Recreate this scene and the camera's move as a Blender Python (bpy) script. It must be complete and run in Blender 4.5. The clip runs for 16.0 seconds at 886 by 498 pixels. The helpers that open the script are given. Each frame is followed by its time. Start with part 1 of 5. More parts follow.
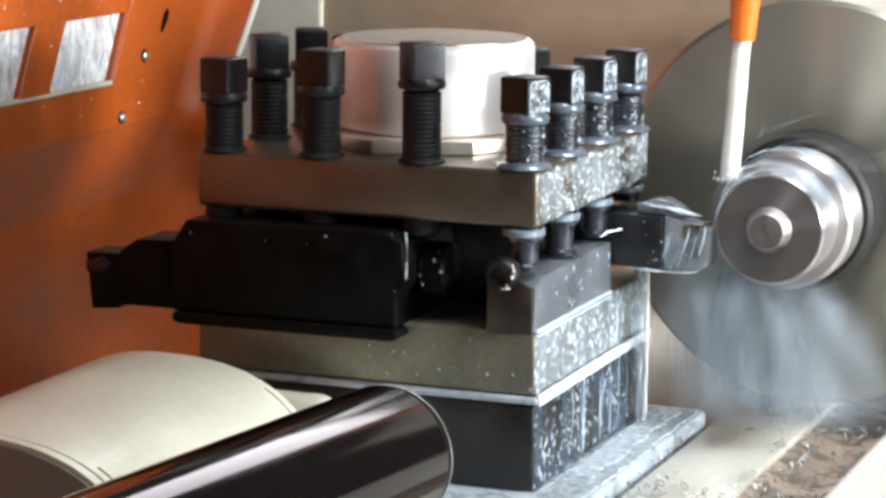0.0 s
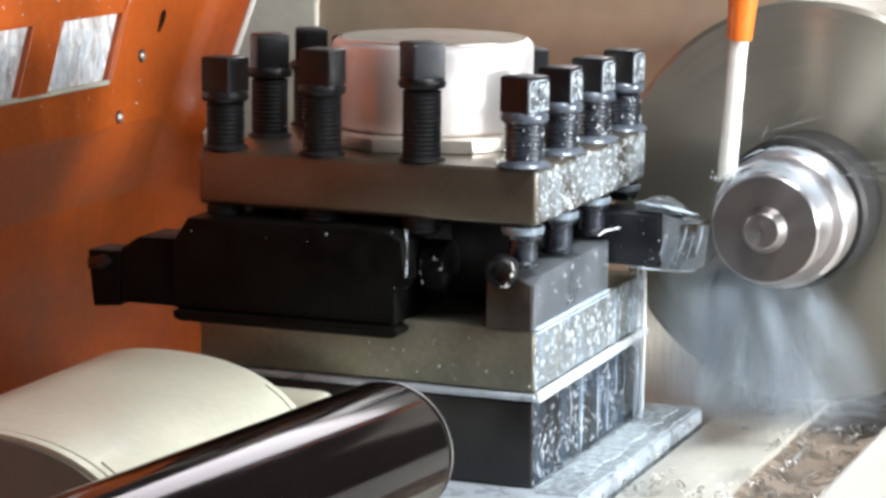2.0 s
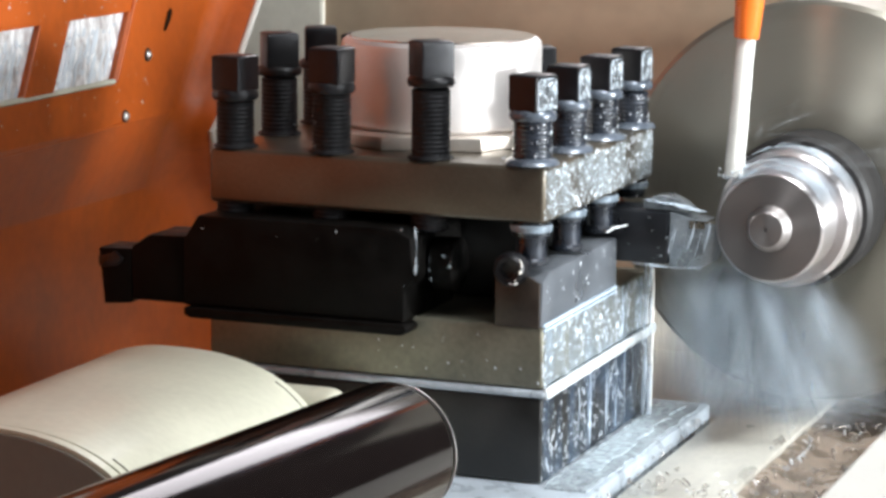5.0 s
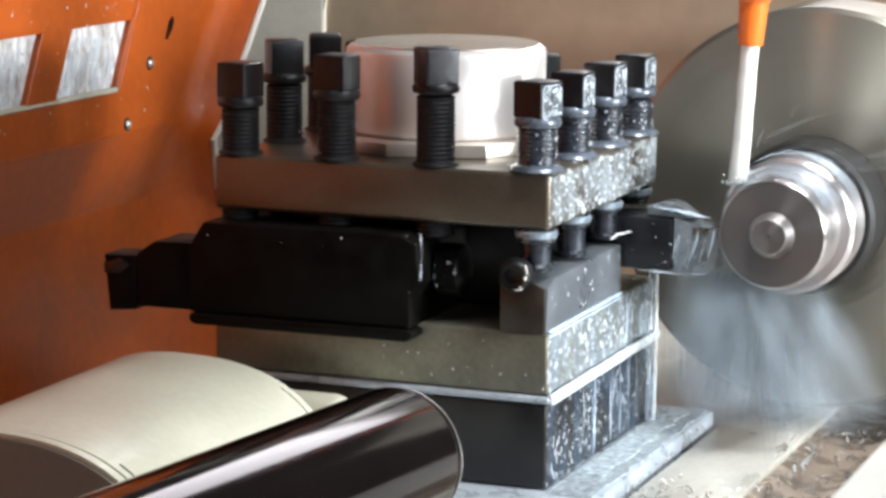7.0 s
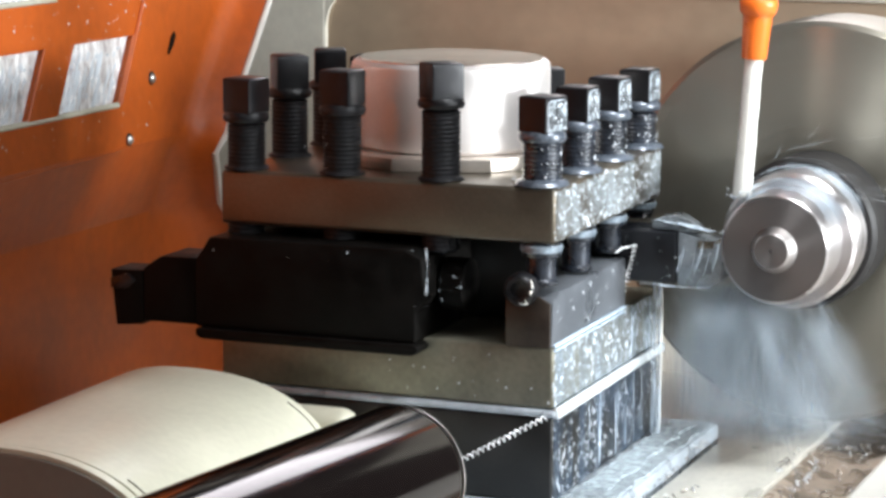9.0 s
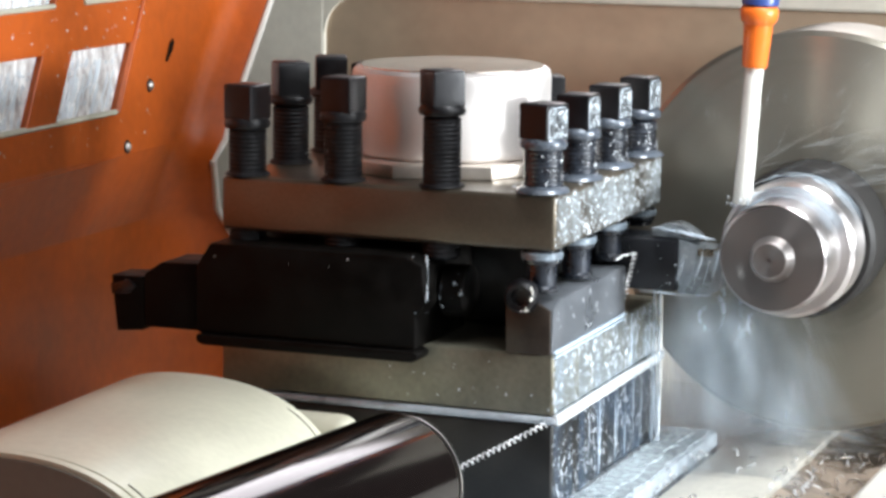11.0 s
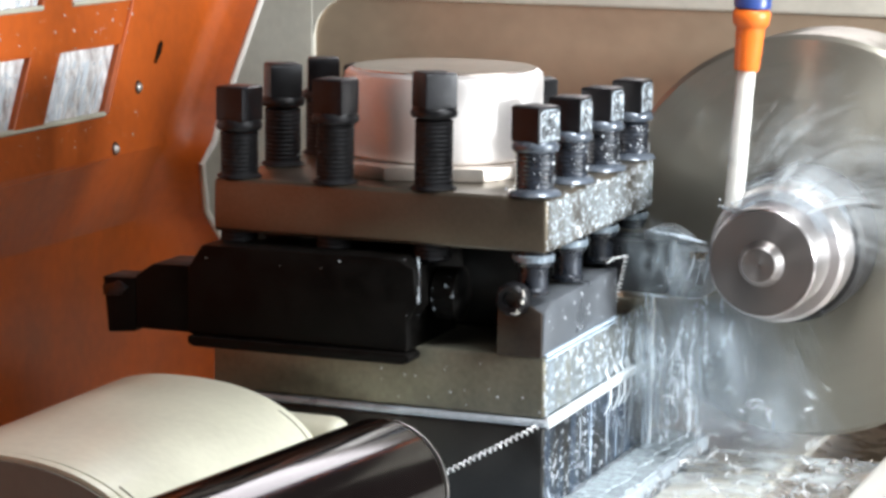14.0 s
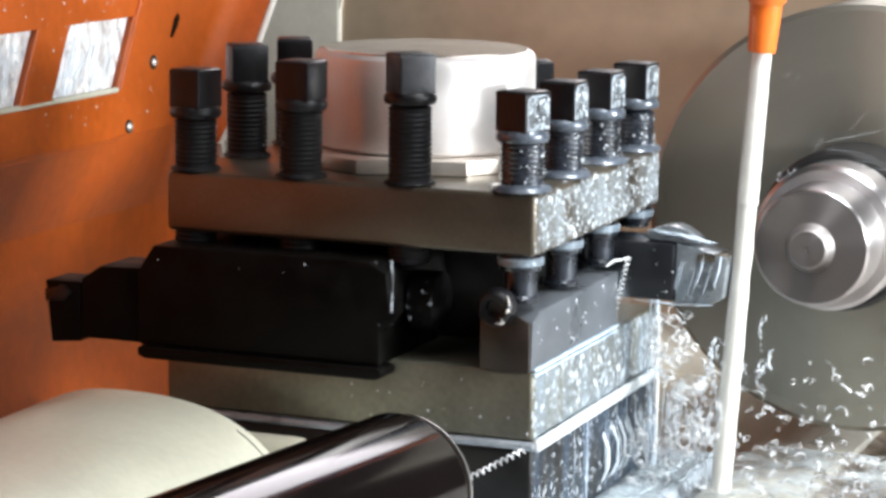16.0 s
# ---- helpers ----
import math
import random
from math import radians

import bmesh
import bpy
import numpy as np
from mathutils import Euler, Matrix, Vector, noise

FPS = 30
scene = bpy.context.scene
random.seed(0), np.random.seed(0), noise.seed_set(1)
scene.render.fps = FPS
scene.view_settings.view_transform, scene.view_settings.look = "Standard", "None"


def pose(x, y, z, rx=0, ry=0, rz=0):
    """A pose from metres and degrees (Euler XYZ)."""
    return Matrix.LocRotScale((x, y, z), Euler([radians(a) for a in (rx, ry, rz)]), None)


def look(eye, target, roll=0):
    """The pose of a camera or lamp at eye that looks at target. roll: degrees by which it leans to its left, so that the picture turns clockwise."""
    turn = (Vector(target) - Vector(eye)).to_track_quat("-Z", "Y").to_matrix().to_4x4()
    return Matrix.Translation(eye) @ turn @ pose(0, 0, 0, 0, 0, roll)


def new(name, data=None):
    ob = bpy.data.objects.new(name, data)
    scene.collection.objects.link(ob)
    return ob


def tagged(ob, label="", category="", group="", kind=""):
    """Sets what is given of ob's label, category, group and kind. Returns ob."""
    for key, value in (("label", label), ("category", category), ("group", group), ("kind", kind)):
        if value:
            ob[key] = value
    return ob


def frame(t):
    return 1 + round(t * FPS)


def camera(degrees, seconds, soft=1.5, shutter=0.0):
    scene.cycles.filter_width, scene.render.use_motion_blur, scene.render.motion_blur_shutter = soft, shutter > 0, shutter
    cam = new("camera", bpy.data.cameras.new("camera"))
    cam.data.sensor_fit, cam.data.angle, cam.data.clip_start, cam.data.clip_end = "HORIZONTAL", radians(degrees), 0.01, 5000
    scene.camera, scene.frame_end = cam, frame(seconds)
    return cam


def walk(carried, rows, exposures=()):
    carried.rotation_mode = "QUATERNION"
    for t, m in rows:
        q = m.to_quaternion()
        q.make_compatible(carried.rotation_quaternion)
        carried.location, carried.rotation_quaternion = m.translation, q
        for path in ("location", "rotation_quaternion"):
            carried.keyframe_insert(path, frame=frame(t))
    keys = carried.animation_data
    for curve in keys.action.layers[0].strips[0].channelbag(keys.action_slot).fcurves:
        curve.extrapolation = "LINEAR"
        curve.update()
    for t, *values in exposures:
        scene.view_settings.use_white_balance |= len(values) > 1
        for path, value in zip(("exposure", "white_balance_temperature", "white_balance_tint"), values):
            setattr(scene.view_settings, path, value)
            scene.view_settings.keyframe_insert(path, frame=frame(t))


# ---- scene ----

cam = camera(19.0, 16.0, soft=3.2, shutter=0.5)
PATH = [
    (0.0, 0.4458, -1.1353, 0.1572, 80.241, -0.421, 21.387),
    (0.5, 0.4456, -1.1408, 0.1569, 80.299, -0.502, 21.239),
    (1.0, 0.4447, -1.1419, 0.1572, 80.293, -0.486, 21.177),
    (1.5, 0.4438, -1.1433, 0.1571, 80.294, -0.558, 21.115),
    (2.0, 0.4442, -1.1427, 0.1560, 80.328, -0.550, 21.148),
    (2.5, 0.4433, -1.1459, 0.1565, 80.292, -0.599, 21.089),
    (3.0, 0.4445, -1.1452, 0.1576, 80.219, -0.568, 21.151),
    (3.5, 0.4459, -1.1446, 0.1582, 80.181, -0.548, 21.229),
    (4.0, 0.4466, -1.1444, 0.1588, 80.151, -0.508, 21.279),
    (6.5, 0.4458, -1.1436, 0.1567, 80.410, -0.466, 21.339),
    (7.0, 0.4443, -1.1457, 0.1564, 80.464, -0.424, 21.257),
    (7.5, 0.4459, -1.1460, 0.1581, 80.450, -0.196, 21.316),
    (8.0, 0.4457, -1.1457, 0.1578, 80.549, -0.168, 21.328),
    (8.5, 0.4439, -1.1442, 0.1583, 80.611, -0.207, 21.291),
    (9.0, 0.4439, -1.1456, 0.1598, 80.638, -0.276, 21.267),
    (11.5, 0.4433, -1.1445, 0.1586, 80.868, -0.499, 21.264),
    (12.0, 0.4447, -1.1444, 0.1597, 80.848, -0.510, 21.312),
    (12.5, 0.4458, -1.1436, 0.1595, 80.870, -0.534, 21.366),
    (13.0, 0.4455, -1.1440, 0.1607, 80.842, -0.551, 21.342),
    (13.5, 0.4450, -1.1434, 0.1606, 80.854, -0.575, 21.277),
    (14.0, 0.4438, -1.1400, 0.1595, 80.865, -0.639, 21.116),
    (14.5, 0.4401, -1.1293, 0.1594, 80.749, -0.624, 21.036),
    (15.0, 0.4295, -1.1058, 0.1546, 80.760, -0.815, 20.982),
    (15.5, 0.4294, -1.0869, 0.1476, 80.789, -0.622, 21.622),
    (16.0, 0.4227, -1.0722, 0.1449, 80.640, -0.629, 21.967),
]
walk(cam, [(t, pose(*p)) for t, *p in PATH])

# ---- light: a workshop with a wide window and ceiling tubes, plus two added lamps ----
world = bpy.data.worlds.new("workshop_air")
scene.world = world
world.use_nodes = True
world.node_tree.nodes["Background"].inputs[0].default_value = (0.75, 0.85, 1.0, 1)
world.node_tree.nodes["Background"].inputs[1].default_value = 0.03
scene.view_settings.exposure = 0.25


def area_lamp(name, energy, size_x, size_y, colour, m, spread=180):
    data = bpy.data.lights.new(name, "AREA")
    data.shape, data.size, data.size_y, data.energy, data.color = "RECTANGLE", size_x, size_y, energy, colour
    data.spread = radians(spread)
    ob = new(name, data)
    ob.matrix_basis = m
    return ob


area_lamp("window_daylight", 46, 3.0, 1.9, (0.92, 0.97, 1.0), look((2.88, -0.6, 1.0), (-1.0, -0.6, 0.6)))
area_lamp("roof_light", 5.5, 1.4, 1.0, (1.0, 0.98, 0.95), look((0.45, -0.90, 2.0), (0.05, 0.0, 0.0)))
area_lamp("low_side_light", 23.5, 0.26, 0.18, (0.92, 0.97, 1.0), look((1.30, -0.05, 0.16), (0.0, 0.0, -0.02)))
# Fill lamp added over the chuck to brighten it; no fixture stands there.
area_lamp("chuck_fill_light", 0.85, 0.22, 0.14, (0.93, 0.97, 1.0), look((0.34, -0.12, 0.45), (0.20, 0.06, -0.08)), 80)
# Lamp added only for its stripe of reflection along the black bar.
area_lamp("bar_stripe_light", 32.0, 0.86, 1.90, (1.0, 0.95, 1.0), look((-0.30, 2.72, 1.50), (0.11, -0.4, -0.03)))

# ---- materials ----
MATS = {}


def material(name, base, rough=0.5, metal=0.0, vary=0.25, scale=40.0, bump=0.15, fine=300.0, dark=None, spec=0.5,
             aniso=0.0, coat=0.0, stretch=(1, 1, 1), rand=0.0, trans=0.0, emit=0.0):
    """Two scales of noise over the base colour, with roughness variation and a fine relief."""
    m = bpy.data.materials.new(name)
    m.use_nodes = True
    n, l = m.node_tree.nodes, m.node_tree.links
    b = n["Principled BSDF"]
    tc = n.new("ShaderNodeTexCoord")
    mp = n.new("ShaderNodeMapping")
    mp.inputs["Scale"].default_value = stretch
    l.new(tc.outputs["Object"], mp.inputs["Vector"])
    big, small = n.new("ShaderNodeTexNoise"), n.new("ShaderNodeTexNoise")
    big.inputs["Scale"].default_value, small.inputs["Scale"].default_value = scale, fine
    big.inputs["Detail"].default_value, small.inputs["Detail"].default_value = 5, 3
    for t in (big, small):
        l.new(mp.outputs[0], t.inputs["Vector"])
    add = n.new("ShaderNodeMath")
    add.operation = "MULTIPLY_ADD"
    add.inputs[1].default_value = 0.35
    l.new(small.outputs[0], add.inputs[0])
    l.new(big.outputs[0], add.inputs[2])
    ramp = n.new("ShaderNodeValToRGB")
    lo = dark or [c * (1 - vary) for c in base]
    ramp.color_ramp.elements[0].position, ramp.color_ramp.elements[1].position = 0.5, 0.85
    ramp.color_ramp.elements[0].color = (*lo, 1)
    ramp.color_ramp.elements[1].color = (*[min(1, c * (1 + vary * 0.5)) for c in base], 1)
    l.new(add.outputs[0], ramp.inputs[0])
    col = ramp.outputs[0]
    if rand:
        info, hsv = n.new("ShaderNodeObjectInfo"), n.new("ShaderNodeHueSaturation")
        mr = n.new("ShaderNodeMapRange")
        mr.inputs[3].default_value, mr.inputs[4].default_value = 1 - rand, 1 + rand
        l.new(info.outputs["Random"], mr.inputs[0])
        l.new(mr.outputs[0], hsv.inputs["Value"])
        l.new(col, hsv.inputs["Color"])
        col = hsv.outputs[0]
    l.new(col, b.inputs["Base Color"])
    rr = n.new("ShaderNodeMapRange")
    rr.inputs[1].default_value, rr.inputs[2].default_value = 0.35, 0.7
    rr.inputs[3].default_value, rr.inputs[4].default_value = max(0.03, rough * 0.75), min(1, rough * 1.3)
    l.new(big.outputs[0], rr.inputs[0])
    l.new(rr.outputs[0], b.inputs["Roughness"])
    b.inputs["Metallic"].default_value = metal
    b.inputs["Specular IOR Level"].default_value = spec
    b.inputs["Coat Weight"].default_value = coat
    b.inputs["Coat Roughness"].default_value = 0.12
    b.inputs["Transmission Weight"].default_value = trans
    if aniso:
        tg = n.new("ShaderNodeTangent")
        tg.direction_type, tg.axis = "RADIAL", "Y"
        l.new(tg.outputs[0], b.inputs["Tangent"])
        b.inputs["Anisotropic"].default_value = aniso
        b.inputs["Anisotropic Rotation"].default_value = 0.25
    if bump:
        bp = n.new("ShaderNodeBump")
        bp.inputs["Strength"].default_value, bp.inputs["Distance"].default_value = bump, 0.0008
        l.new(add.outputs[0], bp.inputs["Height"])
        l.new(bp.outputs[0], b.inputs["Normal"])
    MATS[name] = m
    return m


def see_through(name, colour, alpha, rough=0.2, patchy=0.0, scale=60.0, stretch=(1, 1, 1), fade=False):
    """A milky film: part clear, part white liquid."""
    m = bpy.data.materials.new(name)
    m.use_nodes = True
    n, l = m.node_tree.nodes, m.node_tree.links
    b = n["Principled BSDF"]
    b.inputs["Base Color"].default_value = (*colour, 1)
    b.inputs["Roughness"].default_value = rough
    b.inputs["Alpha"].default_value = alpha
    if patchy:
        tc, mp, tx, mr = (n.new(k) for k in ("ShaderNodeTexCoord", "ShaderNodeMapping", "ShaderNodeTexNoise", "ShaderNodeMapRange"))
        mp.inputs["Scale"].default_value = stretch
        tx.inputs["Scale"].default_value, tx.inputs["Detail"].default_value = scale, 4
        mr.inputs[1].default_value, mr.inputs[2].default_value = 0.38, 0.68
        mr.inputs[3].default_value, mr.inputs[4].default_value = max(0, alpha - patchy), alpha + patchy
        l.new(tc.outputs["Object"], mp.inputs[0])
        l.new(mp.outputs[0], tx.inputs["Vector"])
        l.new(tx.outputs[0], mr.inputs[0])
        out = mr.outputs[0]
        if fade:
            at, mul = n.new("ShaderNodeAttribute"), n.new("ShaderNodeMath")
            at.attribute_name, mul.operation = "veil", "MULTIPLY"
            l.new(out, mul.inputs[0])
            l.new(at.outputs["Fac"], mul.inputs[1])
            out = mul.outputs[0]
        l.new(out, b.inputs["Alpha"])
    MATS[name] = m
    return m


ORANGE = material("orange_paint", (0.42, 0.078, 0.006), 0.40, vary=0.28, scale=12, fine=160, bump=0.05, coat=0.08, spec=0.35, stretch=(1, 1, 0.9))
CREAM = material("cream_paint", (0.51, 0.495, 0.395), 0.46, vary=0.14, scale=14, fine=250, bump=0.05, coat=0.2)
BEIGE = material("beige_paint", (0.70, 0.665, 0.575), 0.5, vary=0.14, scale=8, fine=200, bump=0.05)
GUARD = material("brown_guard_sheet", (0.50, 0.385, 0.275), 0.36, 0.25, vary=0.22, scale=5, fine=60, bump=0.03, stretch=(0.8, 1, 1))
CAPGREY = material("grey_cap", (0.135, 0.122, 0.105), 0.55, vary=0.12, scale=20, bump=0.06)
BLACKOX = material("black_oxide", (0.008, 0.008, 0.010), 0.42, 0.15, vary=0.5, scale=120, fine=900, bump=0.3, rand=0.25, coat=0.08, spec=0.35)
DRYSHANK = material("dry_black_thread", (0.010, 0.010, 0.012), 0.55, 0.0, vary=0.5, scale=120, fine=900, bump=0.25, rand=0.25, spec=0.25)
BLACKTOOL = material("black_tool_steel", (0.0045, 0.004, 0.0036), 0.5, 0.0, vary=0.5, scale=70, fine=700, bump=0.25, spec=0.07)
GLOSSBLACK = material("gloss_black", (0.006, 0.004, 0.0038), 0.10, 0.0, vary=0.2, scale=30, bump=0.0, coat=0.0, spec=0.15)
PLATE = material("ground_plate_steel", (0.150, 0.128, 0.098), 0.38, 0.7, vary=0.22, scale=24, fine=500, bump=0.06, stretch=(0.9, 0.9, 1.3))
LOWPLATE = material("oily_lower_steel", (0.205, 0.195, 0.15), 0.40, 0.55, vary=0.30, scale=26, fine=420, bump=0.10)
BASEBLACK = material("black_base_iron", (0.015, 0.015, 0.0145), 0.40, 0.0, vary=0.4, scale=50, fine=500, bump=0.12)
KNOBM = material("satin_turned_knob_steel", (0.80, 0.76, 0.74), 0.50, 0.70, vary=0.06, scale=40, fine=400, bump=0.02)
# Knob top is tinted brown to imitate the guard's reflection in it.
KNOBTOP = material("tinted_knob_top_steel", (0.70, 0.62, 0.56), 0.20, 0.9, vary=0.10, scale=40, fine=400, bump=0.02)
FLANGEM = material("ground_flange_steel", (0.62, 0.56, 0.50), 0.40, 0.8, vary=0.15, scale=40, fine=400, bump=0.04)
POLISHED = material("polished_turned_steel", (0.83, 0.81, 0.79), 0.40, 1.0, vary=0.10, scale=30, fine=600, bump=0.02)
TURNED = material("turned_steel", (0.60, 0.57, 0.57), 0.36, 1.0, vary=0.12, scale=60, fine=600, bump=0.0, aniso=0.75)
CHUCKM = material("spinning_chuck_steel", (0.36, 0.338, 0.285), 0.36, 0.75, vary=0.16, scale=20, fine=300, bump=0.0, aniso=0.9)
JAWDARK = material("dark_jaw_steel", (0.012, 0.011, 0.011), 0.6, 0.0, vary=0.4, scale=90, bump=0.1)
GREYBAR = material("grey_tool_bar", (0.115, 0.125, 0.14), 0.36, 0.15, vary=0.2, scale=45, fine=600, bump=0.12)
HOLDER = material("worn_tool_holder", (0.010, 0.011, 0.014), 0.34, 0.15, vary=0.45, scale=70, fine=700, bump=0.2)
BARSHADE = material("shaded_bar_end_steel", (0.040, 0.029, 0.022), 0.45, 0.4, vary=0.4, scale=60, fine=500, bump=0.15)
HEADM = material("worn_cutting_head", (0.24, 0.265, 0.285), 0.3, 0.4, vary=0.45, scale=70, fine=700, bump=0.2, coat=0.4)
# One bar's steel in tones: lit sides paler, the end faces darkened for shade.
BOSSM = material("boss_steel", (0.48, 0.45, 0.44), 0.40, 1.0, vary=0.12, scale=60, fine=600, bump=0.0)
FACE = material("matt_shaded_face", (0.20, 0.182, 0.176), 0.40, 0.75, vary=0.12, scale=60, fine=600, bump=0.0, aniso=0.85)
CARBIDE = material("carbide", (0.22, 0.19, 0.15), 0.3, 0.8, vary=0.3, scale=200, bump=0.1)
WETSTEEL = material("wet_carriage_steel", (0.42, 0.47, 0.52), 0.32, 0.2, vary=0.25, scale=90, fine=420, bump=0.35)
WAY = material("ground_way_steel", (0.60, 0.575, 0.51), 0.32, 0.15, vary=0.28, scale=30, fine=380, bump=0.15, stretch=(1, 0.5, 1))
RUST = material("brown_wet_tray", (0.37, 0.295, 0.235), 0.28, 0.0, vary=0.45, scale=60, fine=500, bump=0.5)
WHITE = material("white_guard_paint", (0.66, 0.635, 0.59), 0.4, vary=0.08, scale=20, bump=0.04)
NOZZLE = material("orange_plastic", (0.85, 0.17, 0.02), 0.32, vary=0.08, scale=60, bump=0.03)
BLUE = material("blue_plastic", (0.03, 0.06, 0.22), 0.32, vary=0.12, scale=60, bump=0.03)
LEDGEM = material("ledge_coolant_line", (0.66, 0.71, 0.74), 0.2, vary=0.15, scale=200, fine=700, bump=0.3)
SEAM = material("pale_blue_line", (0.56, 0.68, 0.80), 0.2, vary=0.2, scale=200, fine=700, bump=0.2)
MILK = material("milky_coolant", (0.76, 0.74, 0.69), 0.18, vary=0.06, scale=90, fine=500, bump=0.15)
CHIPM = material("steel_chip", (0.66, 0.66, 0.66), 0.2, 0.6, vary=0.3, scale=300, bump=0.1, rand=0.3)
CHIPD = material("brown_steel_chip", (0.46, 0.41, 0.37), 0.2, 0.8, vary=0.4, scale=300, bump=0.1, rand=0.3)
FLOORM = material("workshop_concrete", (0.20, 0.19, 0.18), 0.7, vary=0.25, scale=3, fine=60)
WALLM = material("workshop_wall_paint", (0.15, 0.145, 0.14), 0.8, vary=0.1, scale=2, fine=60)
WETOX = material("wet_black_oxide", (0.020, 0.025, 0.036), 0.30, 0.3, vary=0.45, scale=160, fine=900, bump=0.25, rand=0.2, coat=0.6)
PALERING = material("pale_wet_ring", (0.26, 0.32, 0.38), 0.24, 0.2, vary=0.4, scale=140, fine=700, bump=0.25, coat=0.5)
WETRING = material("wet_steel_ring", (0.10, 0.12, 0.15), 0.26, 0.3, vary=0.35, scale=140, fine=700, bump=0.25, coat=0.5)
HEADFILM = see_through("beaded_wet_film", (0.62, 0.70, 0.76), 0.30, 0.15, 0.28, 260)
BASEFILM = see_through("base_wet_film", (0.20, 0.34, 0.55), 0.09, 0.1, 0.09, 90, (1, 1, 0.25))
WETCHIP = material("wet_steel_chip", (0.84, 0.86, 0.88), 0.28, 0.25, vary=0.25, scale=300, bump=0.1, rand=0.2)
BLUEFILM = see_through("blue_wet_film", (0.42, 0.52, 0.62), 0.30, 0.12, 0.18, 90, (1, 1, 0.25))
DROP = see_through("coolant_droplet", (0.88, 0.94, 1.0), 0.60, 0.05)
FILM = see_through("coolant_film", (0.80, 0.90, 1.0), 0.55, 0.12, 0.35, 120, (1, 1, 0.25))
FLUNGM = see_through("flung_coolant", (0.82, 0.88, 0.92), 0.17, 0.4)
FLINGMIST = see_through("flung_mist", (0.80, 0.86, 0.89), 0.45, 0.7, 0.42, 70, (0.4, 1, 0.8), True)
CURTAIN = see_through("falling_coolant", (0.80, 0.88, 0.94), 0.34, 0.15)
CURTAIN2 = see_through("milky_run", (0.84, 0.91, 0.96), 0.60, 0.15, 0.35, 160, (1, 1, 0.3))
POOLM = see_through("pooled_coolant", (0.74, 0.80, 0.82), 0.45, 0.15, 0.40, 60, (1, 1, 1), True)
VEIL = see_through("coolant_veil", (0.66, 0.78, 0.86), 0.20, 0.2, 0.22, 75, (1, 1, 0.16), True)
PUDDLE = see_through("carriage_foam", (0.66, 0.75, 0.80), 0.45, 0.35, 0.25, 230)
WETFILM = see_through("wet_film", (0.55, 0.64, 0.70), 0.17, 0.12, 0.16, 70, (1, 1, 0.4))
MIST = see_through("coolant_mist", (0.56, 0.66, 0.75), 0.25, 0.8, 0.15, 30, (1, 1, 0.22), True)
STREAK = see_through("coolant_streak", (0.66, 0.76, 0.86), 0.06, 0.5)


def wet_window_material():
    # White base stands in for the bright room seen through the pane.
    m = material("whitened_wet_window_plastic", (0.95, 0.96, 0.98), 0.12, vary=0.4, scale=210, fine=520, bump=0.6, stretch=(1, 1.1, 0.40),
                 dark=(0.40, 0.36, 0.35))
    return m


PANE = wet_window_material()

# ---- mesh helpers ----


def part(name, bm, mat, parent=None, label=""):
    me = bpy.data.meshes.new(name)
    bmesh.ops.recalc_face_normals(bm, faces=bm.faces)
    bm.to_mesh(me)
    bm.free()
    me.materials.append(mat)
    ob = new(name, me)
    ob.parent = parent
    if label:
        ob["label"] = label
    return ob


def soft_shade(ob, degrees=35):
    me = ob.data
    me.polygons.foreach_set("use_smooth", [True] * len(me.polygons))
    me.set_sharp_from_angle(angle=radians(degrees))
    return ob


def thing(name, label, category, group="", kind=""):
    ob = new(name)
    ob.empty_display_size = 0.01
    return tagged(ob, label, category, group, kind)


def box(x0, x1, y0, y1, z0, z1, bevel=0.0015, seg=2, bm=None):
    bm2 = bmesh.new()
    bmesh.ops.create_cube(bm2, size=1, matrix=Matrix.Translation(((x0 + x1) / 2, (y0 + y1) / 2, (z0 + z1) / 2))
                          @ Matrix.Diagonal((abs(x1 - x0), abs(y1 - y0), abs(z1 - z0), 1)))
    if bevel:
        bmesh.ops.bevel(bm2, geom=list(bm2.edges), offset=bevel, segments=seg, affect="EDGES", profile=0.5)
    return join(bm, bm2)


def join(bm, other):
    if bm is None:
        return other
    me = bpy.data.meshes.new("joining")
    other.to_mesh(me)
    other.free()
    bm.from_mesh(me)
    bpy.data.meshes.remove(me)
    return bm


def prism(outline, axis, lo, hi, bevel=0.0, seg=2):
    """An outline of (u, v) pairs drawn out along an axis: x takes (y, z), y takes (x, z), z takes (x, y)."""
    bm = bmesh.new()

    def place(u, v, w):
        return {"x": (w, u, v), "y": (u, w, v), "z": (u, v, w)}[axis]
    a = [bm.verts.new(place(u, v, lo)) for u, v in outline]
    b = [bm.verts.new(place(u, v, hi)) for u, v in outline]
    n = len(outline)
    bm.faces.new(a)
    bm.faces.new(b[::-1])
    for i in range(n):
        bm.faces.new((a[i], b[i], b[(i + 1) % n], a[(i + 1) % n]))
    bmesh.ops.recalc_face_normals(bm, faces=bm.faces)
    if bevel:
        bmesh.ops.bevel(bm, geom=list(bm.edges), offset=bevel, segments=seg, affect="EDGES", profile=0.5)
    return bm


